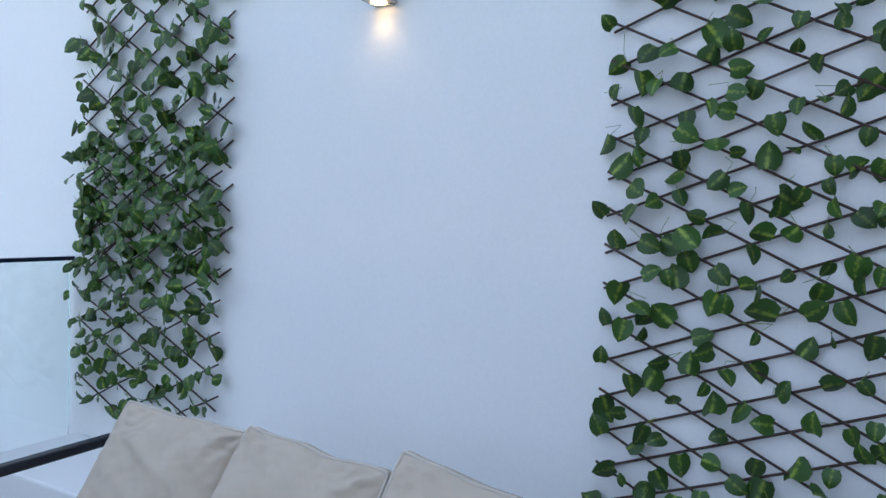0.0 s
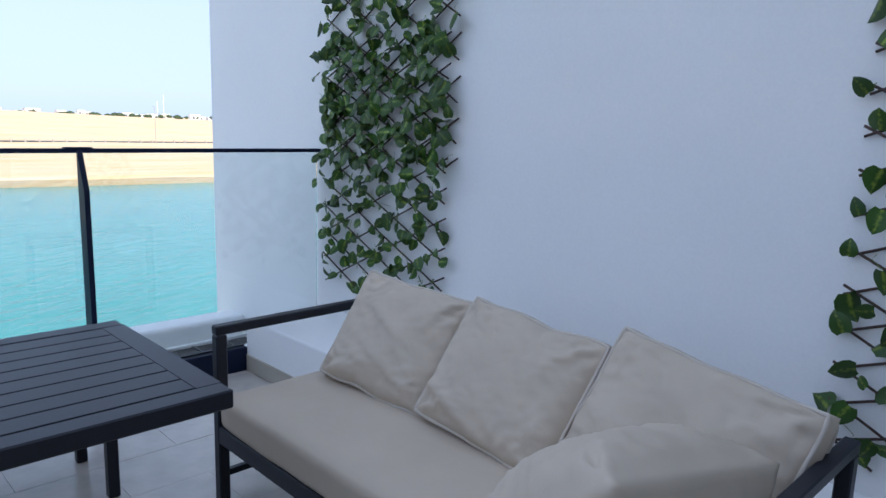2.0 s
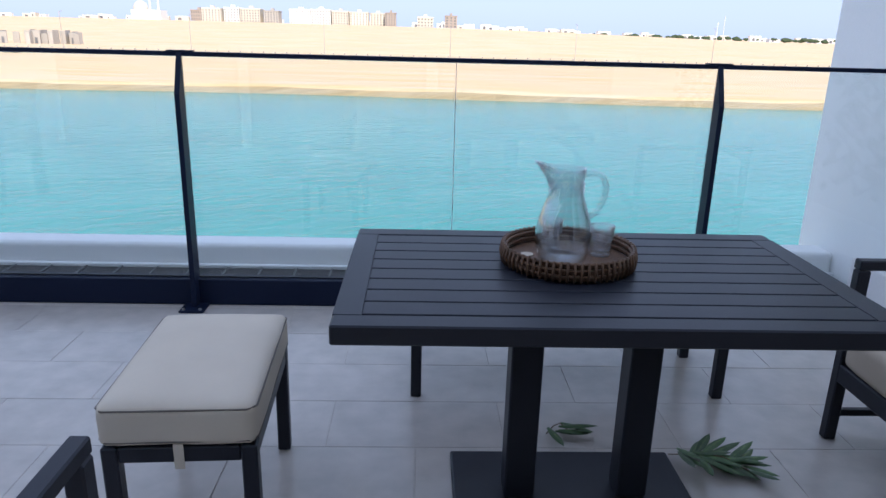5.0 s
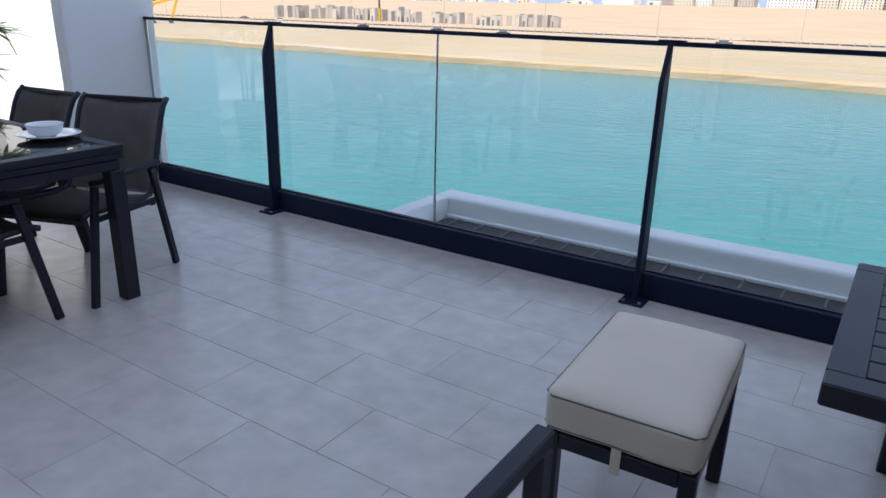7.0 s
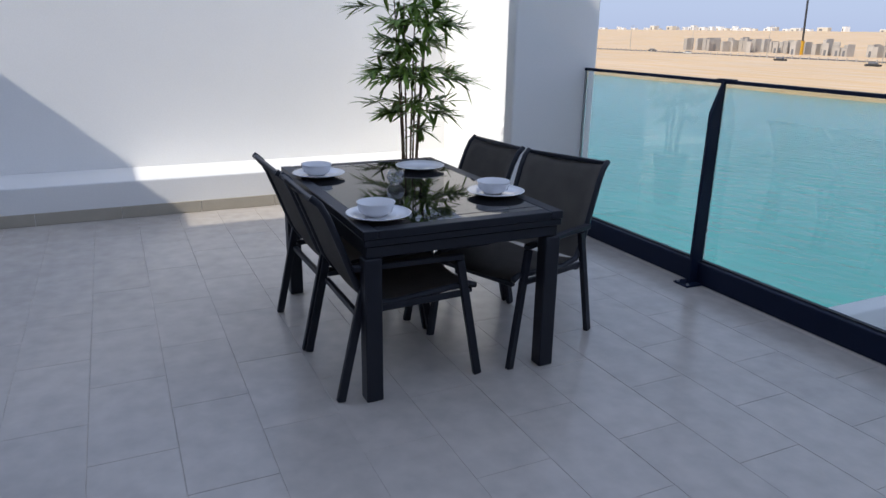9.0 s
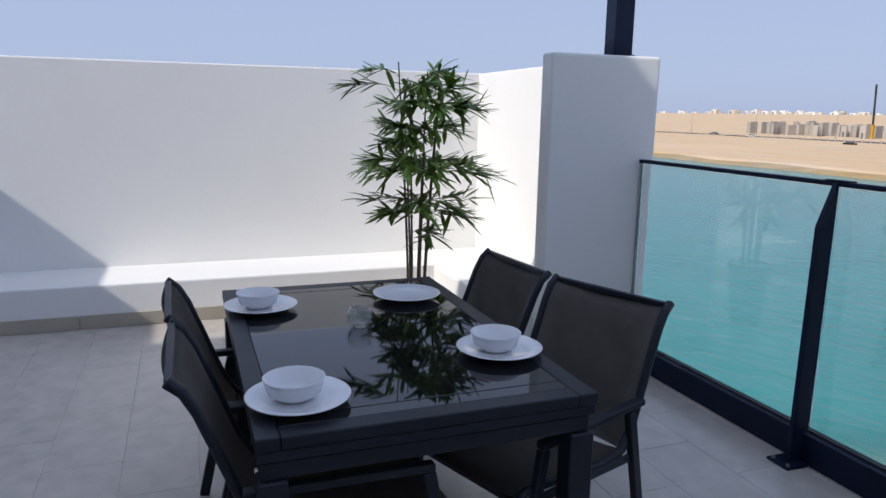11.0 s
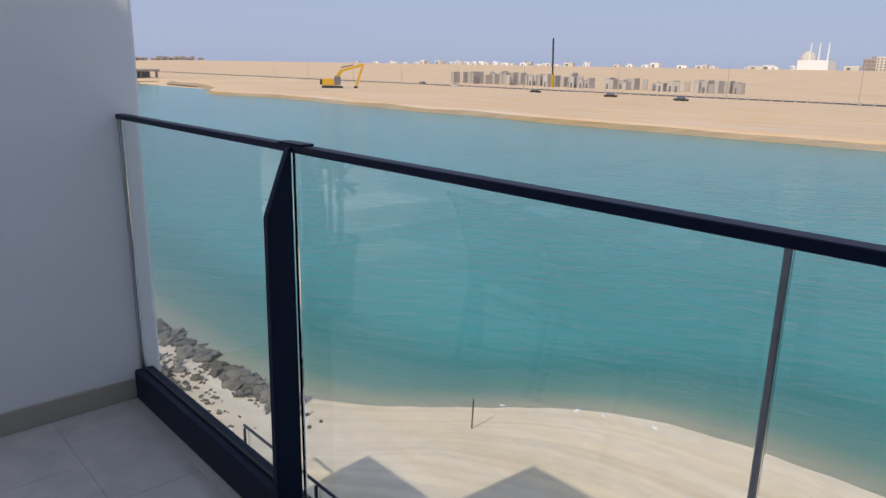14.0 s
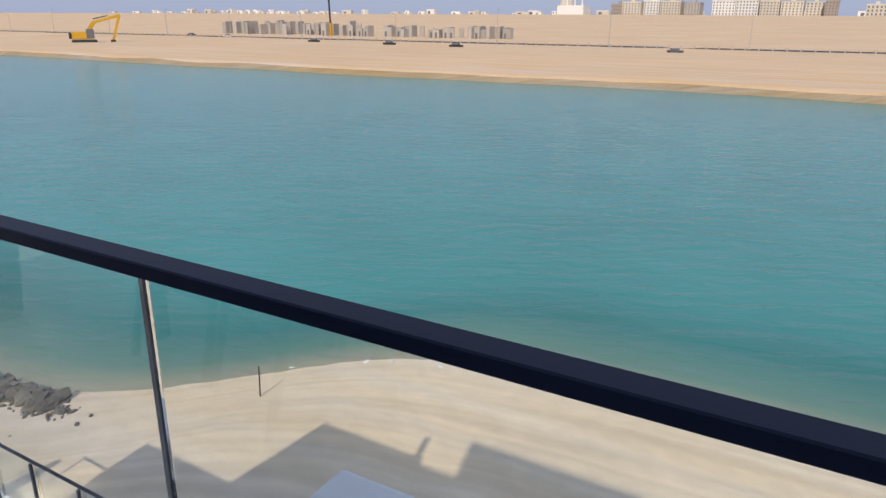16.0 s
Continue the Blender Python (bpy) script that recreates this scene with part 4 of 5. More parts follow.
tiers = [(0.86, 0.22, 2), (0.98, 0.42, 5), (1.05, 0.42, 5), (1.22, 0.54, 10), (1.28, 0.54, 9), (1.46, 0.40, 7), (1.60, 0.42, 10), (1.70, 0.36, 9), (1.78, 0.24, 6)]
for z, reach, count in tiers:
    for k in range(count):
        pts = random.choice(stems)
        f = max(0.05, min(0.98, (z - 0.1 - 0.43) / (pts[-1].z - 0.43)))
        i = min(7, int(f * 8))
        start = pts[i].lerp(pts[i + 1], f * 8 - i)
        az = 2 * math.pi * (k + random.random() * 0.8) / count + z * 5
        out = Vector((math.cos(az), math.sin(az), 0))
        ln = reach * random.uniform(0.45, 0.8)
        line = [start + out * ln * t + Vector((0, 0, 0.16 * t - 0.14 * t * t)) for t in (0, 0.25, 0.5, 0.75, 1.0)]
        bm = nb()
        uv = bm.loops.layers.uv.new("map")
        tube(bm, line, 0.0025, 4, False, 0.0012)
        for t in range(20):
            q = random.uniform(0.25, 1.0)
            j = min(3, int(q * 4))
            base = line[j].lerp(line[j + 1], q * 4 - j)
            way = (out + Vector((random.gauss(0, 0.55), random.gauss(0, 0.55), random.gauss(0.12, 0.32))))
            blade(bm, uv, base, way, random.uniform(0.11, 0.185), random.uniform(0.022, 0.031), random.uniform(0.05, 0.4))
        part("branch", bm, M_BAMBOO_LEAF, bamboo, "spray of long narrow green leaves")


def sprig(x, y, rz, n, size, label):
    s = thing("fallen_sprig", x, y, 0.0, rz, label, "leaves")
    part("stem", tube(nb(), [(-size, 0, 0.006), (-size * 0.4, 0.01, 0.03), (0, 0, 0.045), (size * 0.6, -0.02, 0.02)], 0.002, 5), M_CANE, s)
    for k in range(n):
        bm = nb()
        uv = bm.loops.layers.uv.new("map")
        q = random.uniform(-0.9, 0.6)
        base = Vector((size * q, random.gauss(0, 0.015), 0.022 + random.uniform(0, 0.02)))
        a = random.gauss(0, 0.9)
        blade(bm, uv, base, Vector((math.cos(a), math.sin(a), random.uniform(0.0, 0.35))), random.uniform(0.10, 0.15), 0.029, 0.12)
        for v in bm.verts:
            v.co.z = max(0.002, v.co.z)
        part("leaf", bm, M_SPRIG, s)


sprig(2.12, -1.42, -25, 26, 0.17, "fallen sprig of green artificial bamboo leaves on the floor")
sprig(1.62, -1.22, 10, 6, 0.05, "small fallen cluster of green leaves on the floor")

pole = thing("pergola_post", -3.97, -0.165, WALL_TOP, 0, "dark metal post standing on the white pier", "post")
part("shaft", boxed(-0.05, 0.05, -0.062, 0.062, 0.004, 0.75, 0.003, 1), M_ALU, pole)
part("foot", boxed(-0.056, 0.056, -0.075, 0.075, 0.0, 0.006, 0.001, 1), M_ALU, pole)

# glass doors of the house
for k, x in enumerate((-2.9, -0.75, 1.4)):
    d = thing("door_%d" % (k + 1), x + 0.9, -4.898, 0.0, 0, "tall dark framed sliding glass door", "door", kind="structure")
    for bx in (-1.0, 0.0, 0.96):
        part("door_frame", boxed(bx, bx + 0.06, 0.0, 0.05, 0.0, 2.4, 0.004, 1), M_DOOR, d)
    for z in (0.0, 2.34):
        part("door_frame", boxed(-0.94, 0.96, 0.002, 0.048, z, z + 0.06, 0.003, 1), M_DOOR, d)
    part("pane", boxed(-0.94, 0.96, 0.012, 0.02, 0.06, 2.34), M_WINDOW_SHADE, d)


# ---- lagoon, shores and distance ----
def near_edge(x):
    """Where the near waterline runs."""
    return 6.9 + 7.6 / (1 + math.exp(-max(-40.0, x + 12.4) * 0.62)) + 0.045 * max(0, x + 6)


def shore_z(x, y):
    """Height of the near sand at x, y."""
    d = near_edge(x) - y
    z = -7.0 + 0.115 * d if d > 0 else -7.0 + 0.22 * d
    track = 0.05 * noise.noise(Vector((x * 0.09, d * 2.6, 7))) * min(1, max(0, d * 0.8)) * max(0, 1 - d / 9)
    return min(z, -5.95) + track + 0.10 * noise.noise(Vector((x * 0.7, y * 0.7, 0))) * min(1, max(0, d * 0.3 - 0.5)) + 0.02 * noise.noise(Vector((x * 2.3, y * 2.3, 3)))


def sheet(xs, ys, f):
    bm = nb()
    g = [[bm.verts.new((x, y, f(x, y))) for y in ys] for x in xs]
    for i in range(len(xs) - 1):
        for j in range(len(ys) - 1):
            bm.faces.new((g[i][j], g[i + 1][j], g[i + 1][j + 1], g[i][j + 1]))
    return bm


xs = [-420, -300, -200, -140, -100, -75, -60] + [-50 + k * 0.6 for k in range(110)] + [17, 20, 30, 50, 80, 120, 200, 300]
ys = [-60, -30, -14.6, -8, -4, 0] + [0.7 + 0.4 * k for k in range(46)] + [22, 30]
ground = setting("ground", sheet(xs, ys, shore_z), M_SAND, "pale beach sand below the house, sloping into the lagoon", "sand", True)
run = ground.data.attributes.new("run", 'FLOAT', 'POINT')
for v, d in zip(ground.data.vertices, run.data):
    d.value = near_edge(v.co.x) - v.co.y


def far_edge(x):
    """Where the far waterline runs."""
    e = 93 + 3 * math.sin(x * 0.017) + 1.5 * noise.noise(Vector((x * 0.05, 0, 2)))
    e -= 8 * math.exp(-((x + 190) / 16) ** 2)
    e -= 9 * min(1, max(0, (x + 20) / 60))
    e += 18 * min(1, max(0, (-205 - x) / 60))
    return e - 60 * min(1, max(0, (-294 - x) / 12))


def far_z(x, y):
    d = y - far_edge(x)
    z = -7.0 + 0.45 * d if d < 2.2 else -6.0 + 0.05 * min(30, d - 2.2) * 0.4
    if d < -8:
        z = -10
    far = (0.0255 * min(480, max(0, y - 250)) + 0.004 * max(0, y - 730)) * (0.35 + 0.65 / (1 + math.exp(min(60, (x - 220) / 80))))
    return z + far + 0.18 * noise.noise(Vector((x * 0.06, y * 0.06, 0))) * min(1, max(0, d * 0.1))


xs = [-4800, -3000, -1800, -1100, -800, -600, -500] + [-420 + k * 4 for k in range(150)] + [200, 260, 340, 500, 800, 1400, 2400, 4800]
ys = [50, 56, 62] + [66 + k * 0.9 for k in range(44)] + [110, 120, 135, 155, 180, 210, 250, 300, 380, 500, 700, 1000, 1500, 2300, 3400, 4700]
setting("backdrop_desert", sheet(xs, ys, far_z), M_DESERT, "flat sunlit desert sand beyond the lagoon", "desert", True)
wx = [-2500, -900, -400, -200, -120, -80, -60] + [-50 + k * 0.8 for k in range(90)] + [30, 50, 100, 200, 400, 900, 2500]
wy = [3, 5] + [6 + k * 0.35 for k in range(40)] + [21, 24, 28, 34, 45, 60, 80, 100]
water = setting("water", sheet(wx, wy, lambda x, y: -7.0), M_WATER, "turquoise lagoon water with small ripples", "water", True)
depth = water.data.attributes.new("depth", 'FLOAT', 'POINT')
for v, d in zip(water.data.vertices, depth.data):
    d.value = max(0.0, min(1.0, (-7.0 - shore_z(v.co.x, v.co.y)) / 1.5)) if v.co.y < 40 else 1.0
bm = nb()
rows = []
for k in range(301):
    x = -430 + k * 2
    a = far_edge(x)
    wet = 1.5 + 0.5 * noise.noise(Vector((x * 0.08, 5, 0)))
    rows.append([bm.verts.new((x, a + q, far_z(x, a + q) + 0.03)) for q in (-0.5, 0.3, 1.0, wet)])
for r0, r1 in zip(rows, rows[1:]):
    for j in range(3):
        bm.faces.new((r0[j], r1[j], r1[j + 1], r0[j + 1]))
setting("wet_shore", bm, M_WET, "band of wet brown sand along the far waterline", "sand")

road = boxed(-900, 900, 190, 198, -5.6, -5.33)
setting("road", road, M_ASPHALT, "straight asphalt road across the desert", "road")
fence = thing("road_fence", 0, 186, -5.4, 0, "long low road fence of pale posts", "fence")
bm = nb()
for k in range(300):
    x = -520 + k * 3
    box(bm, x - 0.15, x + 0.15, -0.12, 0.12, 0, 0.9)
part("fence_run", bm, M_CONCRETE, fence, kind="stuff")
def car(x, y, rz, paint, label):
    c = thing("car", x, y, -5.62, rz, label, "car", "cars beside the desert road")
    c.scale = (0.8, 0.8, 0.8)
    part("body", boxed(-2.2, 2.2, -0.85, 0.85, 0.35, 0.95, 0.14, 2), paint, c)
    part("cabin", boxed(-1.3, 1.1, -0.75, 0.75, 0.96, 1.5, 0.18, 2), M_WINDOW_SHADE, c, "dark glazed cabin")
    for wx in (-1.4, 1.4):
        for wy in (-0.8, 0.8):
            part("wheel", lathe(nb(), [(0, -0.1), (0.33, -0.1), (0.33, 0.1), (0, 0.1)], 12), M_TRACK, c).matrix_basis = pose(wx, wy, 0.33, 90, 0, 0)


for x, y, rz, paint, colour in ((-113, 164, 4, M_TRACK, "dark"), (-91, 162, 0, M_TRACK, "dark"), (-37, 166, 3, M_DOOR, "grey"), (-201, 189, -5, M_WHITEWALL, "white"), (-228, 196, 8, M_DOOR, "grey"), (-143, 168, 2, M_TRACK, "dark")):
    car(x, y, rz, paint, "%s car parked beside the road in the desert" % colour)
random.seed(21)
first = None
for k, x in enumerate(range(-330, 130, 34)):
    if first is None:
        first = thing("street_lamp", x, 184, -5.45, 0, "tall thin grey street lamp beside the desert road", "street lamp", "lamps along the road")
        part("pole", tube(nb(), [(0, 0, 0), (0, 0, 9.5)], 0.12, 6, True, 0.07), M_CONCRETE, first)
        part("arm", tube(nb(), [(0, 0, 9.4), (0, 1.6, 9.7)], 0.06, 5), M_CONCRETE, first)
    else:
        copy_thing(first, pose(x + random.uniform(-3, 3), 184, -5.45))

# row of unfinished concrete houses
random.seed(4)
x = -251.0
while x < -113:
    if -151.0 < x < -145.5:
        x = -145.5
    w = random.uniform(0.9, 2.7)
    h = random.choice((3.4, 3.8, 4.2, 4.4, 4.8)) * (1.2 if x < -175 else 0.9)
    y = 236 + random.uniform(-7, 9)
    c = thing("concrete_shell", x, y, -5.6, random.uniform(-4, 4), "grey unfinished concrete house shell on the sand", "building site", "unfinished houses across the water")
    part("wall", boxed(0, w, 0, 0.3, 0, h), M_CONCRETE, c)
    part("wall", boxed(0, 0.3, 0.302, 3.5, 0, h * random.uniform(0.8, 0.98)), M_CONCRETE, c)
    if random.random() < 0.6:
        part("wall", boxed(w - 0.3, w, 0.302, 4.0, 0, h * 1.05), M_CONCRETE, c)
    # dark plate on the wall paints the shade inside a doorway
    if w > 2.2:
        part("dark_opening", boxed(w * 0.3, w * 0.3 + 0.9, -0.01, 0.05, 0.1, 2.2), M_WINDOW_SHADE, c)
    x += w + random.uniform(-0.5, 0.5)
for k in range(14):
    y = 545 + k * 17 + random.uniform(-5, 5)
    x = -1643 - (y - 541) * 0.4
    c = thing("concrete_shell", x, y, far_z(x, y) - 0.3, 65, "grey unfinished concrete building far along the shore", "building site", "unfinished houses far off")
    w, h = random.uniform(9, 16), random.uniform(5, 10)
    part("wall", boxed(-w / 2, w / 2, 0, 9, 0, h), M_CONCRETE, c)
    part("roof", boxed(-w / 2 - 0.6, w / 2 + 0.6, -0.6, 9.6, h + 0.01, h + 0.5), M_WHITEWALL, c)
    # dark plates paint the shade of the unglazed openings
    for q in range(3):
        part("dark_opening", boxed(-w * 0.4 + q * w * 0.3, -w * 0.4 + q * w * 0.3 + w * 0.16, -0.1, -0.01, 1.0, h * 0.8), M_WINDOW_SHADE, c)


def block(x, y, w, d, h, floors, bays, mat, label, name="apartment_building"):
    b = thing(name, x, y, far_z(x, y) - 0.3, 0, label, "building", "buildings across the lagoon")
    part("wall", boxed(-w / 2, w / 2, 0, d, 0, h), mat, b)
    part("roof", boxed(-w / 2 - 0.3, w / 2 + 0.3, -0.3, d + 0.3, h + 0.01, h + 0.9), mat, b)
    part("stair_head", boxed(-w * 0.1, w * 0.1, d * 0.3, d * 0.6, h + 0.92, h + 3.2), mat, b)
    pane = mesh_of(boxed(-w / bays * 0.2, w / bays * 0.2, -0.25, -0.02, -h / floors * 0.27, h / floors * 0.24), "window", M_WINDOW_SHADE)
    for i in range(floors):
        for j in range(bays):
            o = new("window", pane)
            o.parent = b
            o.location = (-w / 2 + (j + 0.5) * w / bays, 0, (i + 0.5) * h / floors)


random.seed(13)
for x, w, h, mt in ((-204, 18, 11.5, M_FACADE), (-186, 15, 12.5, M_WHITEWALL), (-168, 19, 12, M_FACADE), (-148, 14, 10.5, M_CONCRETE), (-118, 20, 12.5, M_WHITEWALL), (-98, 19, 13, M_WHITEWALL), (-79, 16, 12, M_FACADE), (-61, 18, 11.5, M_FACADE), (-43, 15, 11, M_FACADE), (-30, 10, 12, M_BROWNWALL)):
    block(x, 720 + random.uniform(-8, 8), w, 18, h, 5, max(4, int(w / 2.6)), mt, "pale apartment block beyond the desert")
block(4, 735, 16, 14, 9, 3, 5, M_FACADE, "cream flat-roofed house beyond the desert")
block(30, 735, 12, 14, 11, 4, 3, M_BROWNWALL, "brown flat-roofed block beyond the desert")
block(-221, 730, 14, 14, 9.5, 3, 6, M_BROWNWALL, "dark glass office block beyond the desert")
for k in range(150):
    x = random.uniform(-1500, 900)
    w = random.uniform(6, 22)
    y = random.uniform(1050, 1350)
    b = thing("far_house", x, y, far_z(x, y) - 0.2, random.uniform(-12, 12), "small white flat-roofed house in the far distance", "house", "far houses")
    h = random.uniform(3.5, 9)
    part("wall", boxed(-w / 2, w / 2, 0, 9, 0, h), random.choice((M_WHITEWALL, M_WHITEWALL, M_FACADE)), b)
    part("roof", boxed(-w / 2 - 0.2, w / 2 + 0.2, -0.2, 9.2, h, h + 0.5), M_WHITEWALL, b)
    part("dark_opening", boxed(-w * 0.3, -w * 0.05, -0.1, 0.0, 1.0, h * 0.7), M_WINDOW_SHADE, b)
trees = thing("far_trees", 0, 0, -5.6, 0, "dark green band of trees in the far distance", "trees", kind="stuff")
bm = nb()
for k in range(260):
    bmesh.ops.create_icosphere(bm, subdivisions=1, radius=random.uniform(2, 4.5), matrix=pose(random.uniform(-900, 700), random.uniform(950, 1040), 6.9 + random.uniform(0.5, 2.5)) @ Matrix.Diagonal((1.5, 1, 0.8, 1)))
for v in bm.verts:
    v.co += Vector((random.uniform(-0.8, 0.8), 0, random.uniform(-0.6, 0.6)))
part("crowns", bm, M_TREE, trees, kind="stuff")

mosque = thing("mosque", -268, 720, far_z(-268, 720) - 0.3, 0, "white domed mosque with thin minarets beyond the desert", "mosque")
part("hall", boxed(-14, 14, 0, 20, 0, 9), M_WHITEWALL, mosque)
part("dome", lathe(nb(), [(7, 9), (7.2, 11), (6, 14.5), (3.5, 16.8), (0, 18)], 20, -8, 10), M_FACADE, mosque, smooth=True)
for x in (-4, 4, 12):
    part("minaret", tube(nb(), [(x, 2, 0), (x, 2, 22), (x, 2, 25)], 1.0, 8, True, 0.3), M_WHITEWALL, mosque)
for x, y, h in ((378, 900, 30), (370, 900, 22)):
    mast = thing("radio_mast", x, y, far_z(x, y) - 0.2, 0, "thin far radio mast", "mast")
    part("shaft", tube(nb(), [(0, 0, 0), (0, 0, h)], 0.35, 5), M_WHITEWALL, mast)

# yellow excavator on the far shore and a drilling mast
ex = thing("excavator", -188.6, 124.5, -6.0, 57, "yellow long-reach excavator on the far sand bank", "excavator")
ex.scale = (1.25, 1.25, 1.25)
for y in (-1.4, 1.4):
    part("track", boxed(-2.6, 2.6, y - 0.4, y + 0.4, 0, 1.0, 0.3, 3), M_TRACK, ex)
part("house", boxed(-2.4, 1.6, -1.4, 1.4, 1.15, 2.7, 0.12), M_YELLOW, ex)
part("cab", boxed(0.5, 2.1, -1.45, -0.3, 1.3, 3.3, 0.12), M_WINDOW_SHADE, ex, "dark glazed cab")
part("boom", bar(nb(), (0.6, 0.3, 2.2), (2.4, 0.3, 4.8), 0.5, 0.9), M_YELLOW, ex)
part("boom", bar(nb(), (2.3, 0.3, 4.7), (7.8, 0.3, 6.2), 0.45, 0.6), M_YELLOW, ex)
part("ram", bar(nb(), (2.2, 0.3, 5.4), (5.2, 0.3, 6.1), 0.2, 0.22), M_TRACK, ex, "dark hydraulic ram")
part("counterweight", boxed(-3.0, -2.4, -1.3, 1.3, 1.2, 2.5, 0.15), M_TRACK, ex)
part("dipper_arm", bar(nb(), (7.8, 0.3, 6.4), (5.9, 0.3, 0.8), 0.4, 0.55), M_YELLOW, ex)
part("bucket", boxed(5.4, 6.4, -0.3, 0.9, 0.1, 1.0, 0.15), M_TRACK, ex)
rig = thing("drilling_rig", -188, 232, -5.6, 0, "dark tall drilling mast with an orange base", "rig")
part("mast", bar(nb(), (0, 0, 3), (-0.7, 0, 19.5), 0.5, 0.5), M_TRACK, rig)
part("base", bar(nb(), (0, 0, 0), (0, 0, 5.2), 1.0, 1.0), M_YELLOW, rig)

# rocks and the lower terrace railing on the near shore
random.seed(31)
for k in range(230):
    f = random.random()
    x = -31 + 16 * f + random.gauss(0, 0.4)
    y = 6.55 + 0.45 * f * f + random.gauss(0, 0.2)
    if k % 9 == 0:
        x, y = random.gauss(-18.9, 1.2), random.gauss(5.5, 0.25)
    bm = nb()
    r = random.choice((0.07, 0.10, 0.14, 0.19, 0.26))
    bmesh.ops.create_icosphere(bm, subdivisions=2, radius=r)
    for v in bm.verts:
        v.co *= 1 + 0.9 * noise.noise(v.co * (2 / r) * 0.6 + Vector((k, 0, 0)))
        v.co = Vector((v.co.x * 1.35, v.co.y, v.co.z * 0.5))
    ob = new("rock", mesh_of(bm, "rock", M_ROCK))
    ob.matrix_basis = pose(x, y, shore_z(x, y) + r * 0.3, 0, 0, random.random() * 360)
    tagged(ob, "grey boulder on the sand at the water's edge", "rock", "rocks along the shore")
bm = nb()
for k in range(1500):
    f = random.random()
    x, y = -36 + 21.5 * f + random.gauss(0, 0.4), 6.55 + 0.4 * f * f + random.gauss(0, 0.24)
    if k % 6 == 0:
        x, y = random.gauss(-18.9, 1.6), random.gauss(5.5, 0.3)
    r = random.uniform(0.02, 0.06)
    bmesh.ops.create_icosphere(bm, subdivisions=1, radius=r, matrix=pose(x, y, shore_z(x, y) + r * 0.3, random.random() * 90, 0, random.random() * 360) @ Matrix.Diagonal((1.5, 1, 0.7, 1)))
rubble = new("shore_rubble", mesh_of(bm, "shore_rubble", M_ROCK))
tagged(rubble, "small dark stones and weed along the waterline", "rubble", kind="stuff")
for k, (x, y) in enumerate(((-12.9, 10.3), (-11.9, 11.4), (-10.4, 12.6), (-9.8, 12.9), (-8.6, 13.3), (-15.6, 8.0))):
    bm = nb()
    bmesh.ops.create_icosphere(bm, subdivisions=1, radius=0.06)
    for v in bm.verts:
        v.co = Vector((v.co.x * 1.8, v.co.y, v.co.z * 0.4)) * (1 + 0.4 * noise.noise(v.co * 20 + Vector((k, 0, 0))))
    ob = new("debris", mesh_of(bm, "debris", M_WHITEWALL))
    ob.matrix_basis = pose(x, y, shore_z(x, y) + 0.02, 0, 0, k * 40)
    tagged(ob, "small white scrap washed up on the sand", "debris", "scraps on the beach")
stake = thing("stake", -11.2, 9.6, shore_z(-11.2, 9.6) - 0.05, 0, "thin wooden stake stuck in the sand", "stake")
part("stick", tube(nb(), [(0, 0, 0), (0.02, 0, 0.45), (0.01, 0.02, 0.8)], 0.018, 5), M_STICK, stake)
shed = thing("low_shed", -307, 105, -6.1, 134, "long low open quay shed on the far shore", "shed")
part("wall", boxed(-23, 23, 3, 9, 0, 3.4), M_CONCRETE, shed)
part("roof", boxed(-24, 24, -1, 10, 3.45, 4.3), M_CONCRETE, shed)
for k in range(7):
    part("post", boxed(-23 + k * 7.5, -22.2 + k * 7.5, -0.6, 0.2, 0, 3.44), M_CONCRETE, shed)
# dark panels paint the shade inside the open shed
for k in range(4):
    part("dark_opening", boxed(-21 + k * 11, -13 + k * 11, 2.85, 2.99, 0.3, 2.9), M_WINDOW_SHADE, shed)
low = thing("lower_railing", -11.44, 4.12, -5.9, 0, "glass railing with dark posts on the garden terrace below", "railing")
part("handrail", boxed(-0.1, 9.4, -0.02, 0.02, 1.07, 1.1), M_ALU, low)
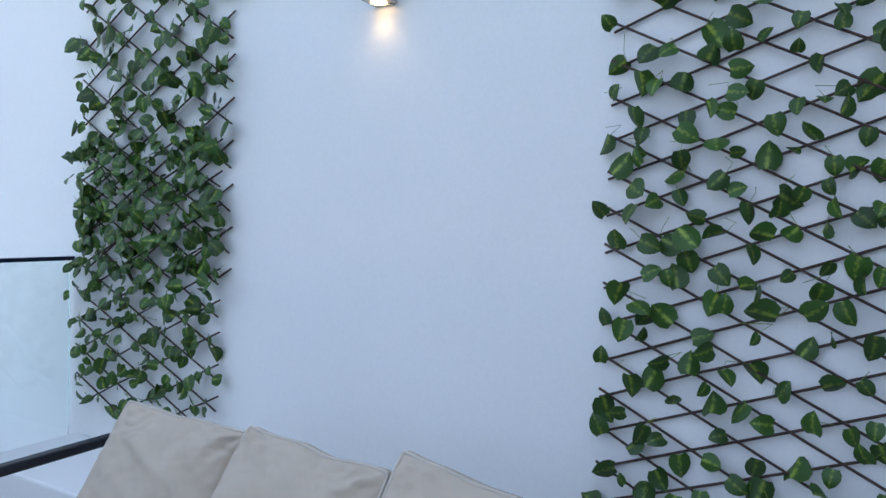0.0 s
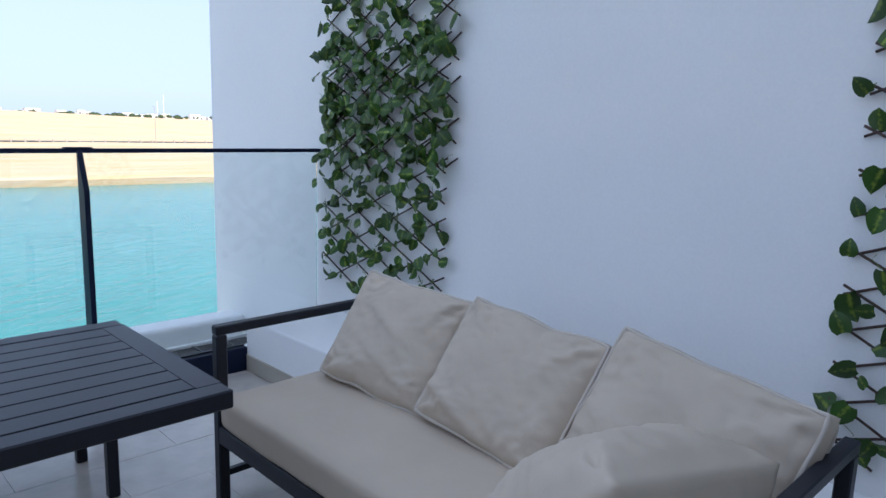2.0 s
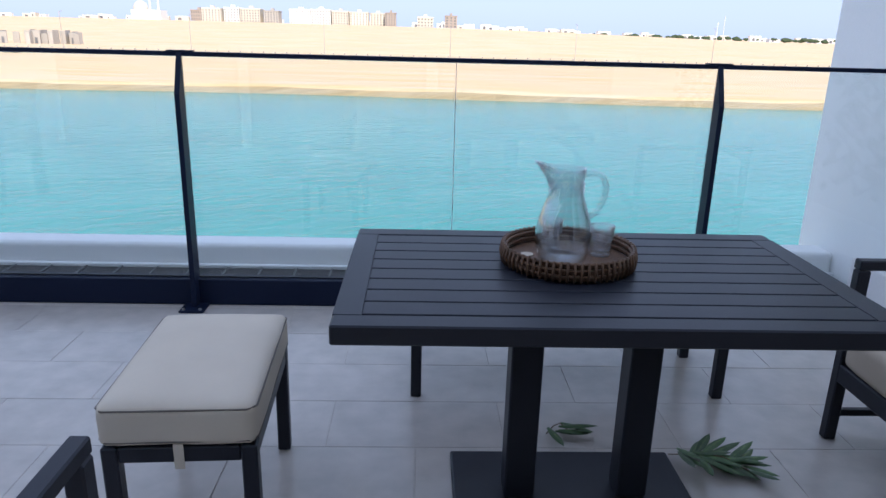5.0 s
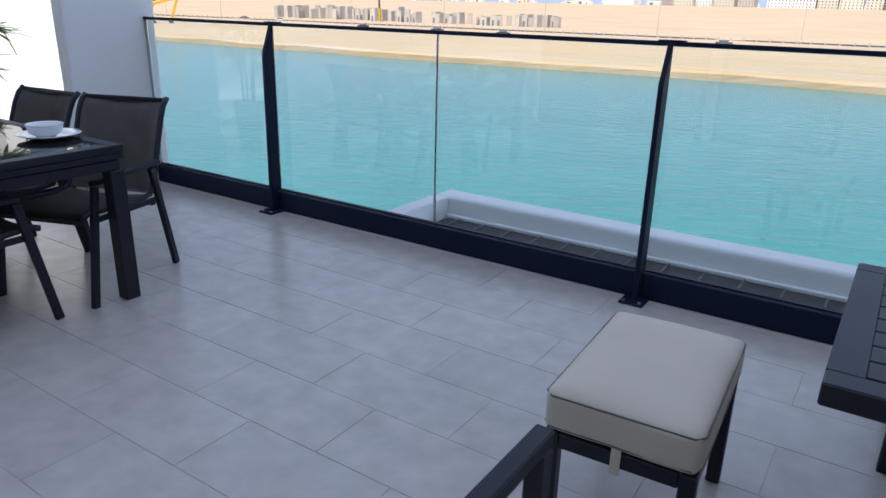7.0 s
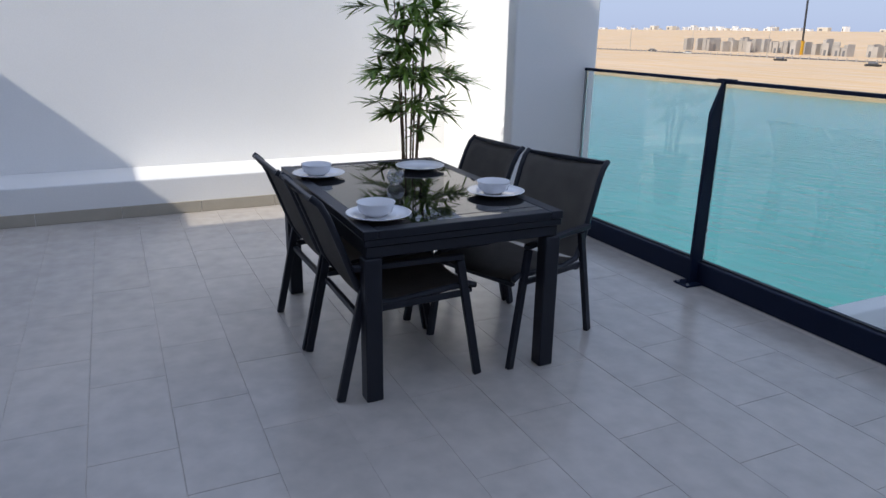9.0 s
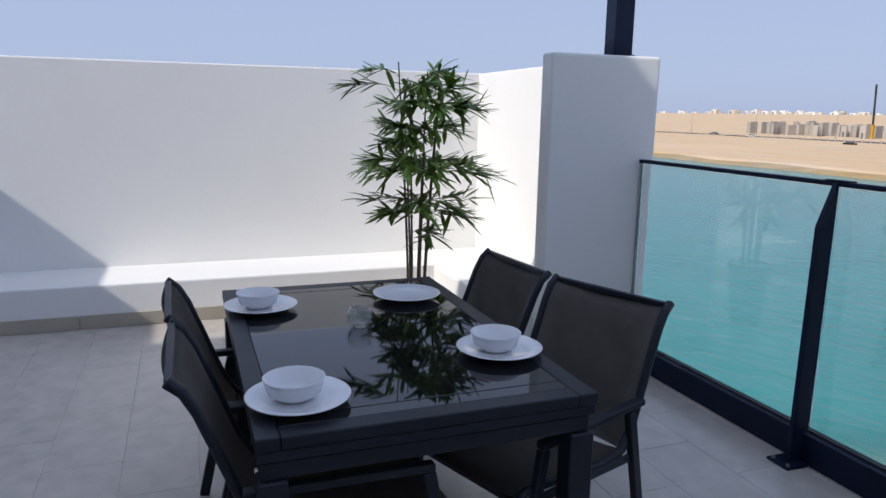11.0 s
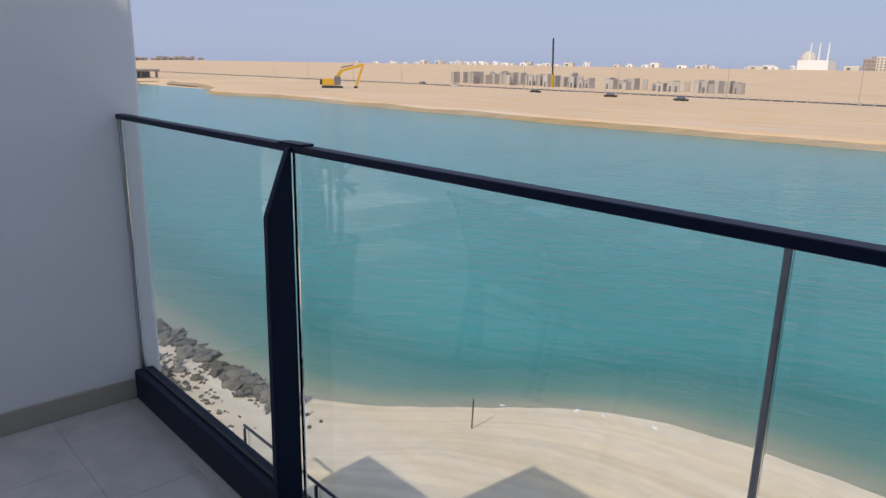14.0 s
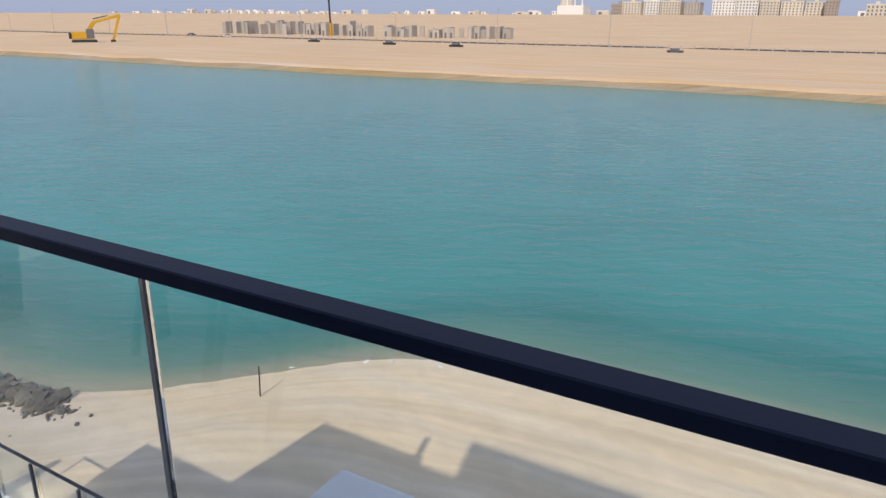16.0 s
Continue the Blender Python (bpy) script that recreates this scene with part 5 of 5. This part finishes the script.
for k in range(9):
    part("post", boxed(-0.02 + k * 1.16, 0.02 + k * 1.16, -0.06, -0.022, 0, 1.069), M_ALU, low)
    if k < 8:
        o = part("glass_pane", boxed(k * 1.16 + 0.03, k * 1.16 + 1.13, -0.005, 0.005, 0.08, 1.069), M_GLASS, low)
        o.visible_shadow = False
setting("lower_terrace", boxed(-11.95, 3.8, 0.06, 4.19, -7.0, -5.9), M_PLASTER, "white plastered garden terrace at the foot of the house", "terrace")
setting("lower_wall", boxed(-11.95, -11.79, 0.06, 4.05, -5.899, -5.0, 0.02), M_PLASTER, "low white plastered wall end of the garden terrace", "wall")

# ---- floor tiles ----
TL, TWD, J = 0.611, 0.3065, 0.0020
floor_ob = tagged(new("floor"), "large pale grey porcelain floor tiles in running bond", "floor", kind="structure")


def tile_mesh(w):
    bm = nb()
    box(bm, -w / 2, w / 2, -(TWD - J) / 2, (TWD - J) / 2, -0.011, 0.0)
    es = [e for e in bm.edges if all(v.co.z > -0.001 for v in e.verts)]
    bmesh.ops.bevel(bm, geom=es, offset=0.0010, segments=1, affect='EDGES')
    return mesh_of(bm, "tile", M_TILE)


full = tile_mesh(TL - J)
cut_cache = {}
rest = nb()
for row in range(-15, 6):
    y = -1.305 - TWD / 2 + (row + 1) * TWD
    if y > -0.045 - TWD / 2 + 0.19 or y < -6.1:
        continue
    y_top = y + TWD / 2
    x = 2.334 + (0.0 if row % 2 == 1 else TL / 2) - 14 * TL
    while x < 3.33:
        a, b = max(x, -5.505), min(x + TL, 3.315)
        if b - a > 0.02:
            if y < -4.4:
                box(rest, a + J / 2, b - J / 2, y - (TWD - J) / 2, y + (TWD - J) / 2, -0.011, 0.0)
            else:
                w = round(b - a - J, 3)
                if abs(w - (TL - J)) < 0.002:
                    me = full
                else:
                    me = cut_cache.setdefault(w, tile_mesh(w))
                t = new("tile", me)
                t.parent = floor_ob
                t.matrix_basis = pose((a + b) / 2, y, random.uniform(-0.0004, 0.0004), random.uniform(-0.04, 0.04), random.uniform(-0.03, 0.03), 0)
        x += TL
part("tiles_by_house", rest, M_TILE, floor_ob, kind="stuff")
